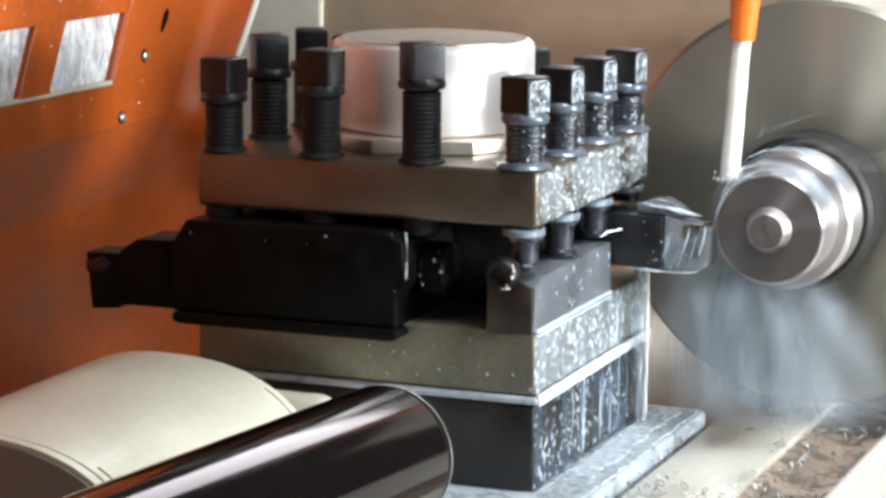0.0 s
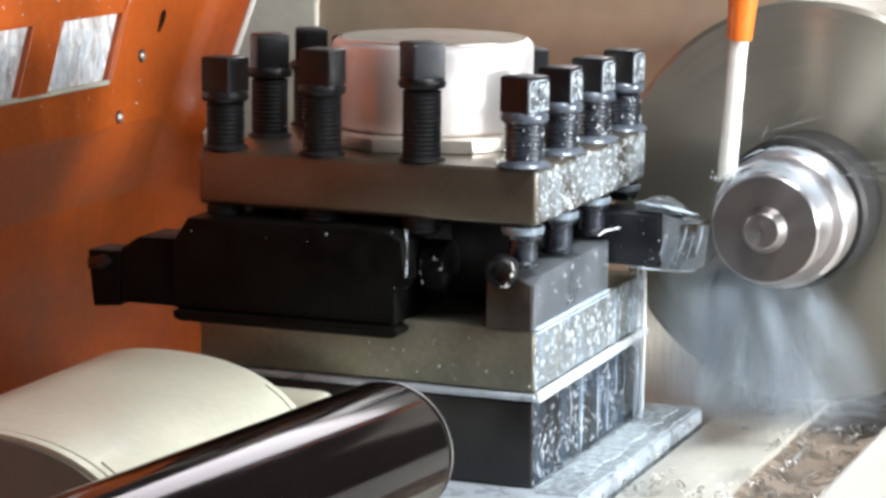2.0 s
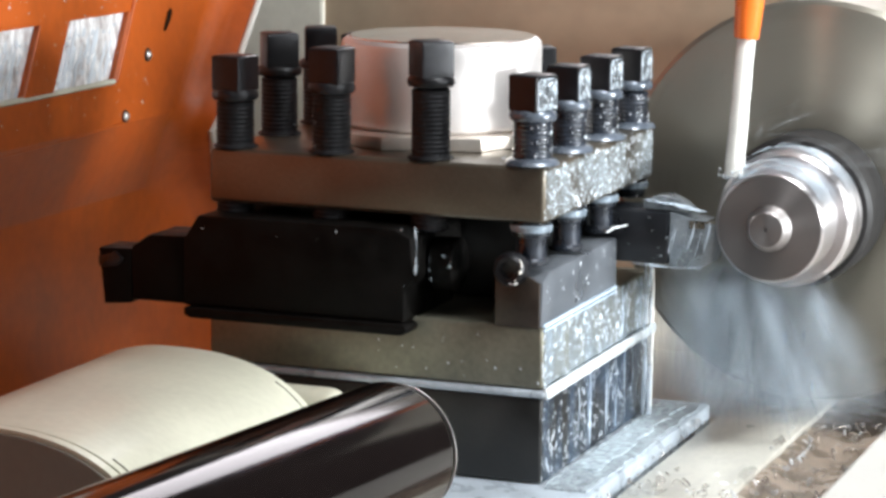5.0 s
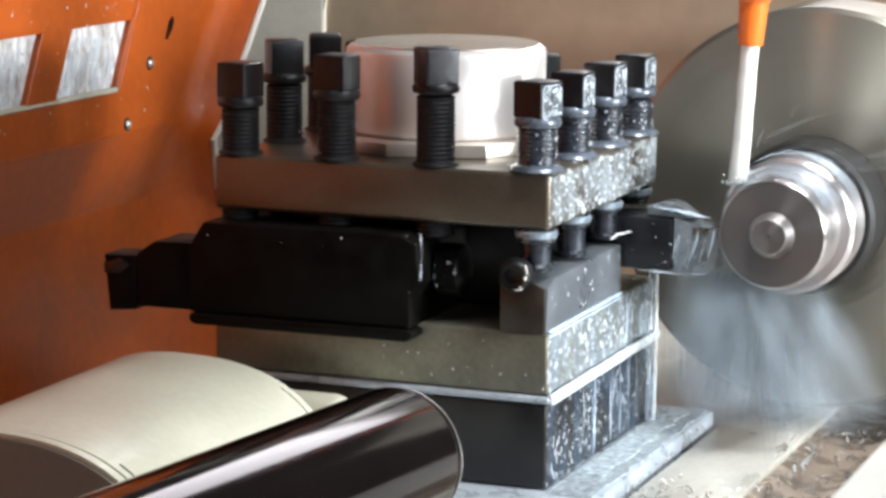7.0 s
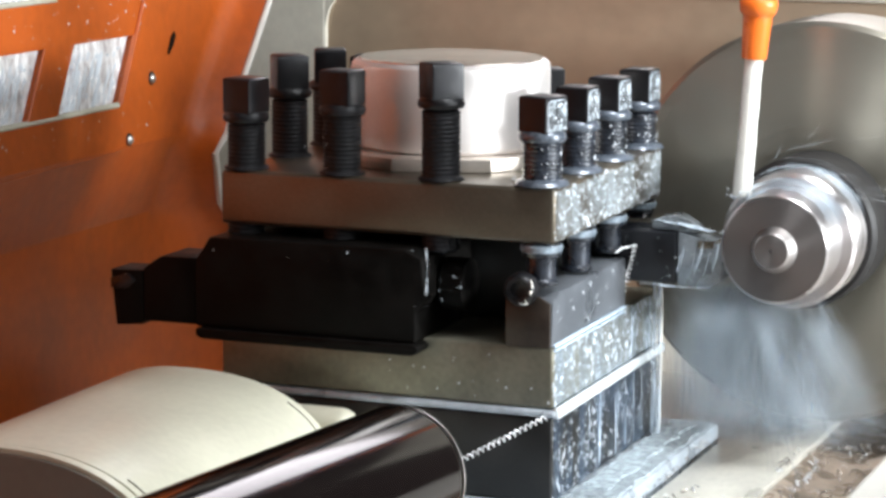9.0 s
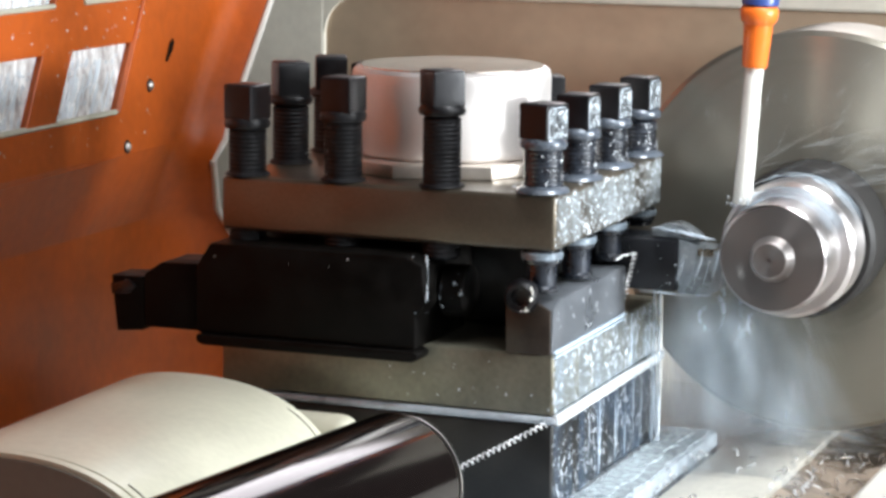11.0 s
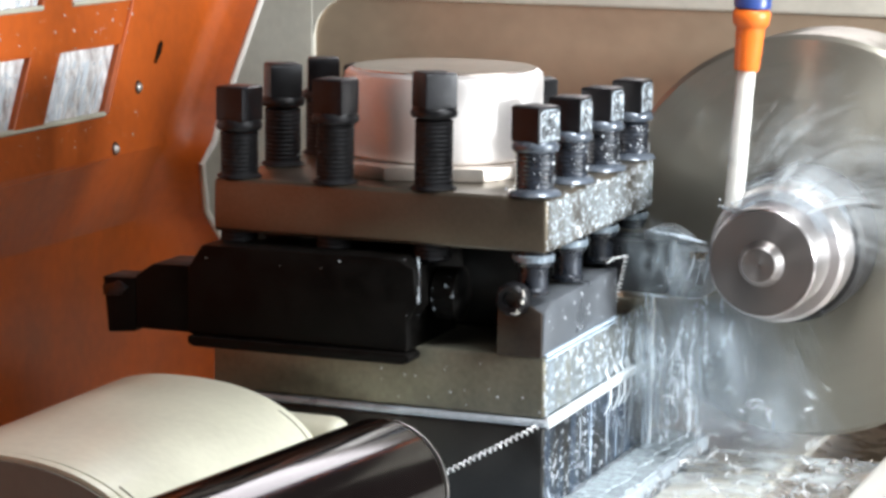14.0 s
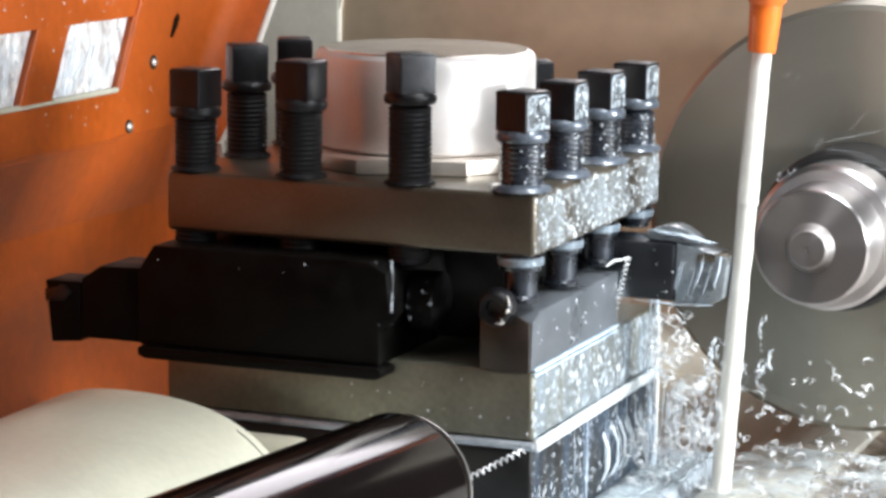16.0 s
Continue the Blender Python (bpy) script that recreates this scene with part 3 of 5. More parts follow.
def tool_post():
    p = rides(thing("tool_post", "square four way steel tool post splashed with coolant", "tool post"))
    a = HALF
    soft_shade(part("upper_plate", box(-a, a, -a, a, Z_PLATE, 0, 0.0022, 3), PLATE, p, "brownish ground steel upper plate"))
    soft_shade(part("core", box(-0.048, 0.050, -0.026, 0.024, Z_SLOT + 0.0005, Z_PLATE - 0.0005, 0.002), BASEBLACK, p))
    soft_shade(part("lower_plate", box(-a, a, -a, a, Z_LEDGE, Z_SLOT, 0.0016, 3), LOWPLATE, p, "oily grey lower plate"))
    soft_shade(part("ledge", box(-a - 0.0018, a + 0.0018, -a - 0.0018, a + 0.0018, Z_LEDGE - 0.0035, Z_LEDGE - 0.0002, 0.0014, 3), WETSTEEL, p, "wet rounded ledge"))
    soft_shade(part("base_block", box(-a, a, -a, a, Z_CAR + 0.0002, Z_LEDGE - 0.0037, 0.0015, 3), BASEBLACK, p, "black base block"))
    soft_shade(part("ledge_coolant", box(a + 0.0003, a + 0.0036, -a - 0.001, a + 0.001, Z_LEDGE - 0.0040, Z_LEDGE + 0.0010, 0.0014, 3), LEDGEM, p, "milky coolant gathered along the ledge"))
    # a low wrench flange with eight flats under the knob
    flats = [(0.0590 * math.cos(radians(-50 + 45 * k)), 0.0590 * math.sin(radians(-50 + 45 * k))) for k in range(8)]
    soft_shade(part("knob_flange", prism(flats, "z", 0.0003, 0.0062, 0.0005), FLANGEM, p, "brownish ground flange with wrench flats"))
    knob = [(0.0440, 0.0064), (0.0458, 0.0080), (0.0464, 0.0110), (0.0466, 0.0430), (0.0461, 0.0452), (0.0448, 0.0464), (0.0425, 0.0470), (0.0380, 0.0471)]
    k = soft_shade(part("clamp_knob", turned(knob, "z", 96, (0.0008, 0, 0)), KNOBM, p, "satin turned steel clamp knob"), 30)
    soft_shade(part("knob_top", turned([(0.0428, 0.0470), (0.0426, 0.0476), (0.0300, 0.0481), (0.0, 0.0486)], "z", 96, (0.0008, 0, 0)), KNOBTOP, k, "smooth reflecting top, tinted brown for the mirrored guard"), 30)
    # drops on the faces toward the work
    drops = (("upper_plate_bead", 760, lambda g: ((a, g.uniform(-a, a), g.uniform(Z_PLATE + 0.001, -0.001)), (1, 0, 0)), 0.0002, 0.0008, 2.2),
             ("lower_plate_bead", 560, lambda g: ((a, g.uniform(-a, a), g.uniform(Z_LEDGE + 0.001, Z_SLOT - 0.001)), (1, 0, 0)), 0.00022, 0.0009, 3.0),
             ("base_bead", 420, lambda g: ((a, g.uniform(-a, a), g.uniform(Z_CAR + 0.001, Z_LEDGE - 0.005)), (1, 0, 0)), 0.0002, 0.0006, 4.0),
             ("top_bead", 70, lambda g: ((g.uniform(0.05, a - 0.002), g.uniform(-a + 0.004, a - 0.004), 0.0), (0, 0, 1)), 0.0004, 0.0011, 1.0),
             ("front_bead", 16, lambda g: ((g.uniform(0.0, a), -a, g.uniform(Z_LEDGE + 0.002, Z_SLOT - 0.004)), (0, -1, 0)), 0.0003, 0.0007, 1.4))
    for i, (name, count, place, r0, r1, st) in enumerate(drops):
        droplets(i + 3, count, place, r0, r1, DROP, name, p, st)
    for name, z0, z1 in (("upper_film", Z_PLATE + 0.002, -0.002), ("lower_film", Z_LEDGE + 0.001, Z_SLOT - 0.0015), ("base_film", Z_CAR + 0.001, Z_LEDGE - 0.005)):
        part(name, box(a - 0.0002, a + 0.0002, -a + 0.002, a - 0.002, z0, z1, 0), {"upper_film": WETFILM, "lower_film": BLUEFILM, "base_film": BASEFILM}[name], p, "thin wet film of coolant")
    # runs of coolant down the base and the lower plate, denser toward the far corner
    rng = random.Random(5)
    bm = bmesh.new()
    for k in range(15):
        y = a - 0.003 - 0.11 * rng.random() ** 2.0
        top, low = Z_LEDGE - 0.004, Z_CAR + rng.uniform(0.0, 0.012)
        if k % 5 == 0:
            top, low = Z_SLOT - 0.001, Z_LEDGE
        r = rng.uniform(0.00012, 0.00034)
        join(bm, tube([(a, y, top), (a + 0.0003, y + rng.uniform(-0.0015, 0.0015), (top + low) / 2), (a, y + rng.uniform(-0.001, 0.001), low)], [r * 0.6, r, r * 0.8], 5))
    ob = soft_shade(part("coolant_run_film", bm, FILM, p, "thin white runs of coolant"))
    ob["kind"] = "stuff"
    soft_shade(part("corner_run", tube([(a + 0.001, a + 0.0005, Z_SLOT), (a + 0.0012, a + 0.0008, Z_LEDGE), (a + 0.001, a, Z_CAR)], 0.0011, 6), MILK, p, "white run of coolant down the corner"))
    return p


POST = tool_post()


def square_screw(height, low, turn, wet=False):
    """Square-headed clamping screw with a collar and a threaded shank; wet ones carry a film on the side toward the work."""
    s = thing("clamp_screw", "wet black square head clamping screw with beaded coolant" if wet else "black square head tool clamping screw with threaded shank", "screw", "tool post clamping screws")
    h = 0.0078
    hb = height - 0.0158
    bm = prism([(h, -h), (h, h), (-h, h), (-h, -h)], "z", hb, height, 0)
    bmesh.ops.bevel(bm, geom=[e for e in bm.edges if e.verts[0].co.z + e.verts[1].co.z > 2 * height - 0.001], offset=0.0019, segments=3, affect="EDGES", profile=0.5)
    bmesh.ops.bevel(bm, geom=[e for e in bm.edges if abs(e.verts[0].co.z - e.verts[1].co.z) > 0.008], offset=0.0013, segments=2, affect="EDGES", profile=0.6)
    bmesh.ops.rotate(bm, verts=bm.verts, matrix=Matrix.Rotation(radians(turn), 3, "Z"))
    soft_shade(part("head", bm, BLACKOX, s))
    iron = WETOX if wet else DRYSHANK
    soft_shade(part("collar", turned([(0.0082, hb - 0.0046), (0.0099, hb - 0.0042), (0.0106, hb - 0.0028), (0.0104, hb - 0.0010), (0.0092, hb + 0.0003)], "z", 28), WETRING if wet else BLACKOX, s), 40)
    if wet:
        z0 = min(low, -0.031)
        stub = [(0.0052, z0), (0.0072, z0 + 0.0006), (0.0076, z0 + 0.0024), (0.0066, z0 + 0.0034), (0.0066, -0.0315), (0.0084, -0.0308), (0.0088, -0.0290), (0.0080, -0.0278), (0.0088, -0.0268), (0.0088, -0.0252), (0.0080, -0.0246), (0.0080, -0.0200)]
        soft_shade(part("lower_stub", turned([q for q in stub if q[1] >= z0], "z", 24), WETOX, s, "smooth wet screw end in the slot"), 40)
        soft_shade(part("wet_ring", turned([(0.0087, -0.0292), (0.0093, -0.0286), (0.0094, -0.0262), (0.0087, -0.0256)], "z", 24), PALERING, s, "pale wet ring below the plate"), 40)
        low = -0.0195
    prof, z, pitch = [(0.0070, low)], low + 0.0008, 0.0020
    while z < hb - 0.0058:
        prof += [(0.0081, z), (0.0087, z + pitch * 0.35), (0.0087, z + pitch * 0.6), (0.0081, z + pitch * 0.95)]
        z += pitch
    prof.append((0.0072, hb - 0.0052))
    soft_shade(part("threaded_shank", turned(prof, "z", 24), iron, s), 50)
    soft_shade(part("seat_ring", turned([(0.0080, 0.0002), (0.0122, 0.0004), (0.0112, 0.0022), (0.0084, 0.0034)] if wet else [(0.0080, 0.0002), (0.0104, 0.0004), (0.0098, 0.0012), (0.0084, 0.0018)], "z", 24), WETRING if wet else DRYSHANK, s, "wet ring round the screw hole"), 40)
    if wet:
        m = Matrix.Rotation(radians(turn - 90), 4, "Z")
        u = h - 0.0014
        bm = prism([(-u, hb + 0.0006), (u, hb + 0.0006), (u, height - 0.0034), (u - 0.0020, height - 0.0018), (-u + 0.0020, height - 0.0018), (-u, height - 0.0034)], "x", h - 0.0004, h + 0.0002)
        bmesh.ops.transform(bm, matrix=m, verts=bm.verts)
        part("water_film", bm, HEADFILM, s, "bright wet film on the head")
        rim = [(h + 0.0001, -u, hb + 0.0006), (h + 0.0001, -u, height - 0.0034), (h + 0.0001, -u + 0.0020, height - 0.0018), (h + 0.0001, u - 0.0020, height - 0.0018), (h + 0.0001, u, height - 0.0034), (h + 0.0001, u, hb + 0.0006)]
        bm = tube([tuple(m @ Vector(q)) for q in rim], 0.00028, 5)
        part("water_rim", bm, FILM, s, "white bead of coolant round the film")
        n = m @ Vector((1, 0, 0))
        side = m @ Vector((0, 1, 0))
        droplets(int(turn * 10 + height * 1e5), 26, lambda g: (n * (h + 0.0001) + side * g.uniform(-u, u) + Vector((0, 0, g.uniform(hb + 0.001, height - 0.003))), n), 0.0002, 0.0007, DROP, "head_bead", s, 1.6)

        def on_thread(g):
            a = radians(g.uniform(-80, 60))
            d = Vector((math.cos(a), math.sin(a), 0))
            return d * 0.0086 + Vector((0, 0, g.uniform(-0.002, hb - 0.006))), d
        droplets(int(turn * 10 + height * 1e5) + 7, 44, on_thread, 0.0002, 0.00065, DROP, "thread_bead", s, 1.5)
    else:
        # Pale beads along both flanks imitate glints on the thread edges.
        def flank_glint(g):
            a = radians(g.choice((22, -158)) + g.gauss(0, 16))
            d = Vector((math.cos(a), math.sin(a), 0))
            return d * 0.0086 + Vector((0, 0, g.uniform(0.002, hb - 0.006))), d
        droplets(int(turn * 10 + height * 1e5) + 9, 20, flank_glint, 0.0002, 0.0006, DROP, "thread_bead", s, 1.3)
    return rides(s)


def screws():
    near, mid = 0.071, 0.0237
    spec = [(-near, -near, 0.0416, -0.030, 77), (-mid, -near, 0.0470, -0.030, 82), (mid, -near, 0.0520, -0.032, 46), (near, -near, 0.0395, -0.0440, 71),
            (near, -mid, 0.0392, -0.0452, 87), (near, mid, 0.0392, -0.0440, 84), (near, near, 0.0388, -0.034, 86),
            (-near, -mid, 0.0480, -0.032, 38), (-near, mid, 0.0470, -0.032, 25), (-near, near, 0.040, -0.032, 10), (-mid, near, 0.041, -0.032, 45), (mid, near, 0.0375, -0.033, 30)]
    for x, y, h, low, turn in spec:
        square_screw(h, low, turn, x == near).location = (x, y, 0)


screws()


def idle_tool():
    """Black holder clamped on the near side, its head and insert pointing away from the spindle."""
    t = rides(thing("idle_tool_holder", "black steel turning tool holder clamped in the post", "tool holder"))
    body = [(-0.0872, -0.0400), (-0.0800, -0.0290), (0.0150, -0.0290), (0.0230, -0.0330), (0.0245, -0.0500), (0.0200, -0.0560), (0.0200, -0.0705), (-0.0872, -0.0705)]
    soft_shade(part("holder_body", prism(body, "y", -0.092, -0.030, 0.0012), BLACKTOOL, t))
    foot = [(-0.0860, -0.0707), (0.0205, -0.0707), (0.0225, -0.0722), (0.0215, -0.0746), (0.0190, -0.0756), (-0.0830, -0.0756), (-0.0860, -0.0742)]
    soft_shade(part("clamp_foot", prism(foot, "y", -0.095, -0.0805, 0.001), BLACKTOOL, t))
    shank = [(-0.1150, -0.0460), (-0.1060, -0.0400), (-0.0874, -0.0395), (-0.0874, -0.0705), (-0.1150, -0.0705)]
    soft_shade(part("tool_shank", prism(shank, "y", -0.089, -0.062, 0.0008), BLACKTOOL, t))
    tip = [(-0.1318, -0.0476), (-0.1152, -0.0472), (-0.1152, -0.0722), (-0.1292, -0.0735)]
    soft_shade(part("cutting_head", prism(tip, "y", -0.089, -0.070, 0.0006), BLACKTOOL, t))
    ins = [(-0.1314, -0.0512), (-0.1225, -0.0488), (-0.1185, -0.0518), (-0.1225, -0.0556), (-0.1311, -0.0562)]
    soft_shade(part("insert", prism(ins, "y", -0.0905, -0.0892, 0.0004), HOLDER, t, "dark carbide insert"))
    soft_shade(part("round_bar", turned([(0.010, 0.0245), (0.0118, 0.0255), (0.0118, 0.036), (0.008, 0.0375)], "x", 28, (0, -0.066, -0.047)), BLACKTOOL, t, "dark rounded bar end"), 40)
    bm = tube([(0.0252, -0.0925, -0.0275), (0.0262, -0.093, -0.036), (0.0258, -0.0935, -0.048)], [0.0006, 0.0003, 0.0007], 6)
    soft_shade(part("coolant_drip", bm, HEADFILM, t, "bright drip of coolant on the holder edge"))
    droplets(41, 7, lambda g: ((g.uniform(0.016, 0.027), -0.0926, g.choice((g.uniform(-0.033, -0.027), g.uniform(-0.055, -0.046)))), (0, -1, 0)), 0.0002, 0.0006, HEADFILM, "holder_bead", t, 1.4)
    droplets(43, 16, lambda g: ((g.uniform(0.026, 0.037), -0.0785, -0.047 + g.gauss(0.003, 0.005)), (0, -1, 0)), 0.0002, 0.0007, HEADFILM, "bar_end_bead", t, 2.0)
    droplets(42, 4, lambda g: ((g.uniform(-0.08, 0.012), -0.0922, g.uniform(-0.036, -0.030)), (0, -1, 0)), 0.0002, 0.0006, DROP, "holder_speck", t)


idle_tool()


def side_bar():
    """Grey tool bar lying along the side that faces the spindle, with a bolt in its end brightened by painted glints.
    """
    t = rides(thing("side_tool_bar", "wet grey steel tool bar clamped in the side slot", "tool bar"))
    outline = [(-0.0812, -0.0698), (0.0260, -0.0698), (0.0256, -0.0462), (-0.0700, -0.0466), (-0.0790, -0.0500)]
    soft_shade(part("bar", prism(outline, "x", 0.0600, 0.0797, 0.0009), GREYBAR, t))
    # Thin plate toned near black, as shade on the bar's unlit end.
    soft_shade(part("bar_end_cover", prism([(0.0590, -0.0697), (0.0795, -0.0697), (0.0795, -0.0500), (0.0740, -0.0470), (0.0590, -0.0470)], "y", -0.0835, -0.0816, 0.0006), BARSHADE, t, "brownish end of the tool bar, darkened for shade"))
    bolt = soft_shade(part("end_bolt", turned([(0.0, -0.0868), (0.0030, -0.0872), (0.0036, -0.0890), (0.0056, -0.0893), (0.0068, -0.0884), (0.0074, -0.0866), (0.0076, -0.0828)], "y", 28, (0.0668, 0, -0.0440)), BLACKOX, t, "dark hollow bolt head with painted glints"), 40)
    rng = random.Random(19)
    # Milky beads paint the highlights of the shiny bolt rim.
    for k in range(7):
        a0, rr = radians(rng.uniform(-100, 70)), rng.uniform(0.0045, 0.0074)
        pts = [(0.0668 + rr * math.cos(a0 + 0.14 * j), -0.0893 + 0.0004 * j, -0.0440 + (rr + 0.0005 * j) * math.sin(a0 + 0.14 * j)) for j in range(4)]
        w = rng.uniform(0.0002, 0.0008)
        soft_shade(part("wet_glint", tube(pts, [w * 0.5, w, w * 0.9, w * 0.4], 6), MILK, bolt, "pale bead painted as a glint on the bolt rim"), 60)
    soft_shade(part("wet_seam", box(0.0794, 0.0812, -0.0795, 0.0245, -0.0700, -0.0686, 0.0006), SEAM, t, "pale blue line under the bar"))
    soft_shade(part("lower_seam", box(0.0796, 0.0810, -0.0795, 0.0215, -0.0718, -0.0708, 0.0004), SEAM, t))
    soft_shade(part("fine_chip", tube([(0.0800, 0.008, -0.0415), (0.0815, 0.014, -0.0398), (0.0822, 0.019, -0.0402), (0.0835, 0.028, -0.0405), (0.0838, 0.034, -0.0425)], [0.0003, 0.0006, 0.0005, 0.0006, 0.0003], 5), WETCHIP, t, "thin bright thread of swarf over the bar"), 60)
    droplets(51, 30, lambda g: ((0.0798, g.uniform(-0.075, 0.024), g.uniform(-0.068, -0.048)), (1, 0, 0)), 0.0002, 0.0006, DROP, "bar_bead", t, 2.6)


side_bar()


def cutting_tool():
    t = rides(thing("cutting_tool", "dark steel cutting tool with carbide insert at work", "cutting tool"))
    soft_shade(part("shank", box(-0.045, 0.1030, 0.0290, 0.0550, -0.0580, -0.0335, 0.0012), HOLDER, t))
    head = [(0.1032, -0.0330), (0.1130, -0.0352), (0.1225, -0.0372), (0.1262, -0.0378), (0.1240, -0.0560), (0.1180, -0.0590), (0.1032, -0.0590)]
    soft_shade(part("cutting_head", prism(head, "y", 0.0310, 0.0470, 0.0010), HEADM, t, "worn grey cutting head"))
    clamp = [(0.0900, -0.0328)] + [(0.0900 + 0.0225 * i / 8, -0.0328 + 0.0068 * math.sin(math.pi * (0.15 + 0.8 * i / 8))) for i in range(9)] + [(0.1130, -0.0335)]
    soft_shade(part("insert_clamp", prism(clamp, "y", 0.0320, 0.0440, 0.0008), HEADM, t, "wet rounded insert clamp"))
    rng = random.Random(29)
    for k in range(9):
        x0, y = 0.090 + 0.0022 * k, rng.uniform(0.0305, 0.0330)
        pts = [(x0 + 0.0045 * j, y, -0.0285 - 0.00055 * (k * 0.4 + j) ** 1.5 * 0.5 + rng.uniform(-0.0006, 0.0006)) for j in range(4)]
        w = rng.uniform(0.0004, 0.0009)
        soft_shade(part("wet_crest", tube(pts, [w * 0.4, w, w, w * 0.3], 6), FILM, t, "pale coolant washing over the clamp"), 60)
    for k in range(10):
        x = rng.uniform(0.102, 0.124)
        z = rng.uniform(-0.044, -0.036)
        w = rng.uniform(0.0002, 0.0005)
        part("wet_streak", tube([(x, 0.0306, z), (x - 0.001, 0.0302, z - 0.006), (x - 0.003, 0.0306, z - 0.013)], [w * 0.4, w, w * 0.5], 5), FILM, t, "thin white streak of coolant")
    soft_shade(part("wet_underside", tube([(0.086, 0.0288, -0.0584), (0.096, 0.0284, -0.0588), (0.108, 0.0300, -0.0594), (0.120, 0.0308, -0.0588)], [0.0002, 0.0005, 0.0004, 0.0002], 6), FILM, t, "bright coolant along the lower edge"), 60)
    ins = [(0.1130, 0.0300), (0.1266, 0.0318), (0.1262, 0.0335), (0.1240, 0.0440), (0.1120, 0.0430)]
    soft_shade(part("insert", prism(ins, "z", -0.0405, -0.0369, 0.0004), CARBIDE, t, "carbide insert"))
    droplets(61, 14, lambda g: ((g.uniform(0.082, 0.124), 0.0288, g.uniform(-0.057, -0.036)), (0, -1, 0)), 0.0002, 0.0007, DROP, "tool_bead", t, 1.6)


cutting_tool()


def motor_cover():
    """Cream domed cover over the cross-slide drive, with a grey near end."""
    c = rides(thing("drive_cover", "cream painted domed drive cover with a grey end", "machine cover"))
    cx, cz, hw, hh, p = -0.085, -0.1395, 0.0760, 0.0530, 2.4

    def dome(grow=0.0, n=36):
        pts = []
        for i in range(n + 1):
            a = math.pi * i / n
            u, v = math.cos(a), math.sin(a)
            w = hw if u > 0 else 0.058
            pts.append((cx + (w + grow) * math.copysign(abs(u) ** (2 / p), u), cz + (hh + grow) * abs(v) ** (2 / p)))
        return pts
    bm = prism(dome(), "y", -0.268, -0.104)
    bmesh.ops.bevel(bm, geom=[e for e in bm.edges if abs(e.verts[0].co.y - e.verts[1].co.y) < 1e-6], offset=0.0025, segments=3, affect="EDGES")
    soft_shade(part("cover_shell", bm, CREAM, c), 40)
    soft_shade(part("end_rim", prism(dome(0.0008), "y", -0.2735, -0.2685), CREAM, c), 40)
    soft_shade(part("end_plate", prism(dome(-0.0012), "y", -0.2750, -0.2737), CAPGREY, c, "matt grey end plate"), 40)
    soft_shade(part("shaft_collar", box(-0.066, -0.0055, -0.1035, -0.0860, -0.1395, -0.1015, 0.009, 5), CREAM, c, "pale collar behind the cover"), 40)
    bm = tube([(x, -0.112, z + 0.0002) for x, z in dome()[4:11]], 0.0003, 5)
    part("seam_line", bm, CAPGREY, c, "dark curved seam")
    bm = tube([(x, -0.261, z + 0.0002) for x, z in dome()[3:11]], 0.0004, 5)
    part("rim_line", bm, CAPGREY, c)


motor_cover()


def black_bar():
    """Glossy black round bar of the tailstock side, close to the lens."""
    b = thing("black_round_bar", "glossy black round machine bar with a bright rim", "machine bar")
    r = 0.0240
    soft_shade(part("bar", turned([(0, -0.42), (r, -0.42), (r, -0.004), (r - 0.0012, -0.001), (r - 0.004, 0), (0, 0)], "y", 64), GLOSSBLACK, b), 30)
    soft_shade(part("end_ring", turned([(r - 0.0035, 0.0002), (r - 0.0010, 0.0002), (r - 0.0014, 0.0016), (r - 0.0035, 0.0020)], "y", 64), POLISHED, b, "bright chamfered rim"), 40)
    b.matrix_basis = pose(0.1195, -0.345, -0.0590, 0, 0, -8)


black_bar()


# ---- coolant ----
NOZ = Vector((0.1354, 0.040, 0.0482))
FLOW = (Vector((0.1312, 0.040, -0.0164)) - NOZ).normalized()


def along(d, off=(0, 0, 0)):
    return NOZ + FLOW * d + Vector(off)


def nozzle():
    n = rides(thing("coolant_hose", "orange coolant nozzle on a blue jointed hose", "coolant hose"))
    q = FLOW.to_track_quat("-Z", "Y").to_matrix().to_4x4()

    def fitted(profile):
        bm = turned(profile, "z", 40)
        bmesh.ops.transform(bm, matrix=Matrix.Translation(NOZ) @ q, verts=bm.verts)
        return bm
    soft_shade(part("nozzle_tip", fitted([(0.0044, 0.001), (0.0046, 0.0), (0.0056, 0.0), (0.0058, 0.0008), (0.0068, 0.020), (0.0082, 0.0215), (0.0088, 0.0245), (0.0088, 0.0270), (0.0078, 0.0285)]), NOZZLE, n, "orange plastic nozzle"), 35)
    soft_shade(part("blue_collar", fitted([(0.0070, 0.0286), (0.0086, 0.0292), (0.0088, 0.0330), (0.0074, 0.0360)]), BLUE, n, "dark blue hose joint"), 35)
    for k in range(6):
        z = 0.0362 + 0.0145 * k
        seg = [(0.0068, z), (0.0082, z + 0.003), (0.0085, z + 0.007), (0.0072, z + 0.0125), (0.0066, z + 0.0143)]
        soft_shade(part("hose_joint", fitted(seg), BLUE if k % 2 else NOZZLE, n), 35)
    return n


nozzle()


def wavy_rod(length, r0, r1, seed, n=26, sides=14):
    pts, rad = [], []
    for i in range(n + 1):
        f = i / n
        pts.append(along(length * f, (0.0003 * noise.noise(Vector((f * 9, seed, 0))), 0, 0)))
        rad.append((r0 + (r1 - r0) * f) * (1 + 0.06 * noise.noise(Vector((f * 14, seed, 5)))))
    return tube(pts, rad, sides)


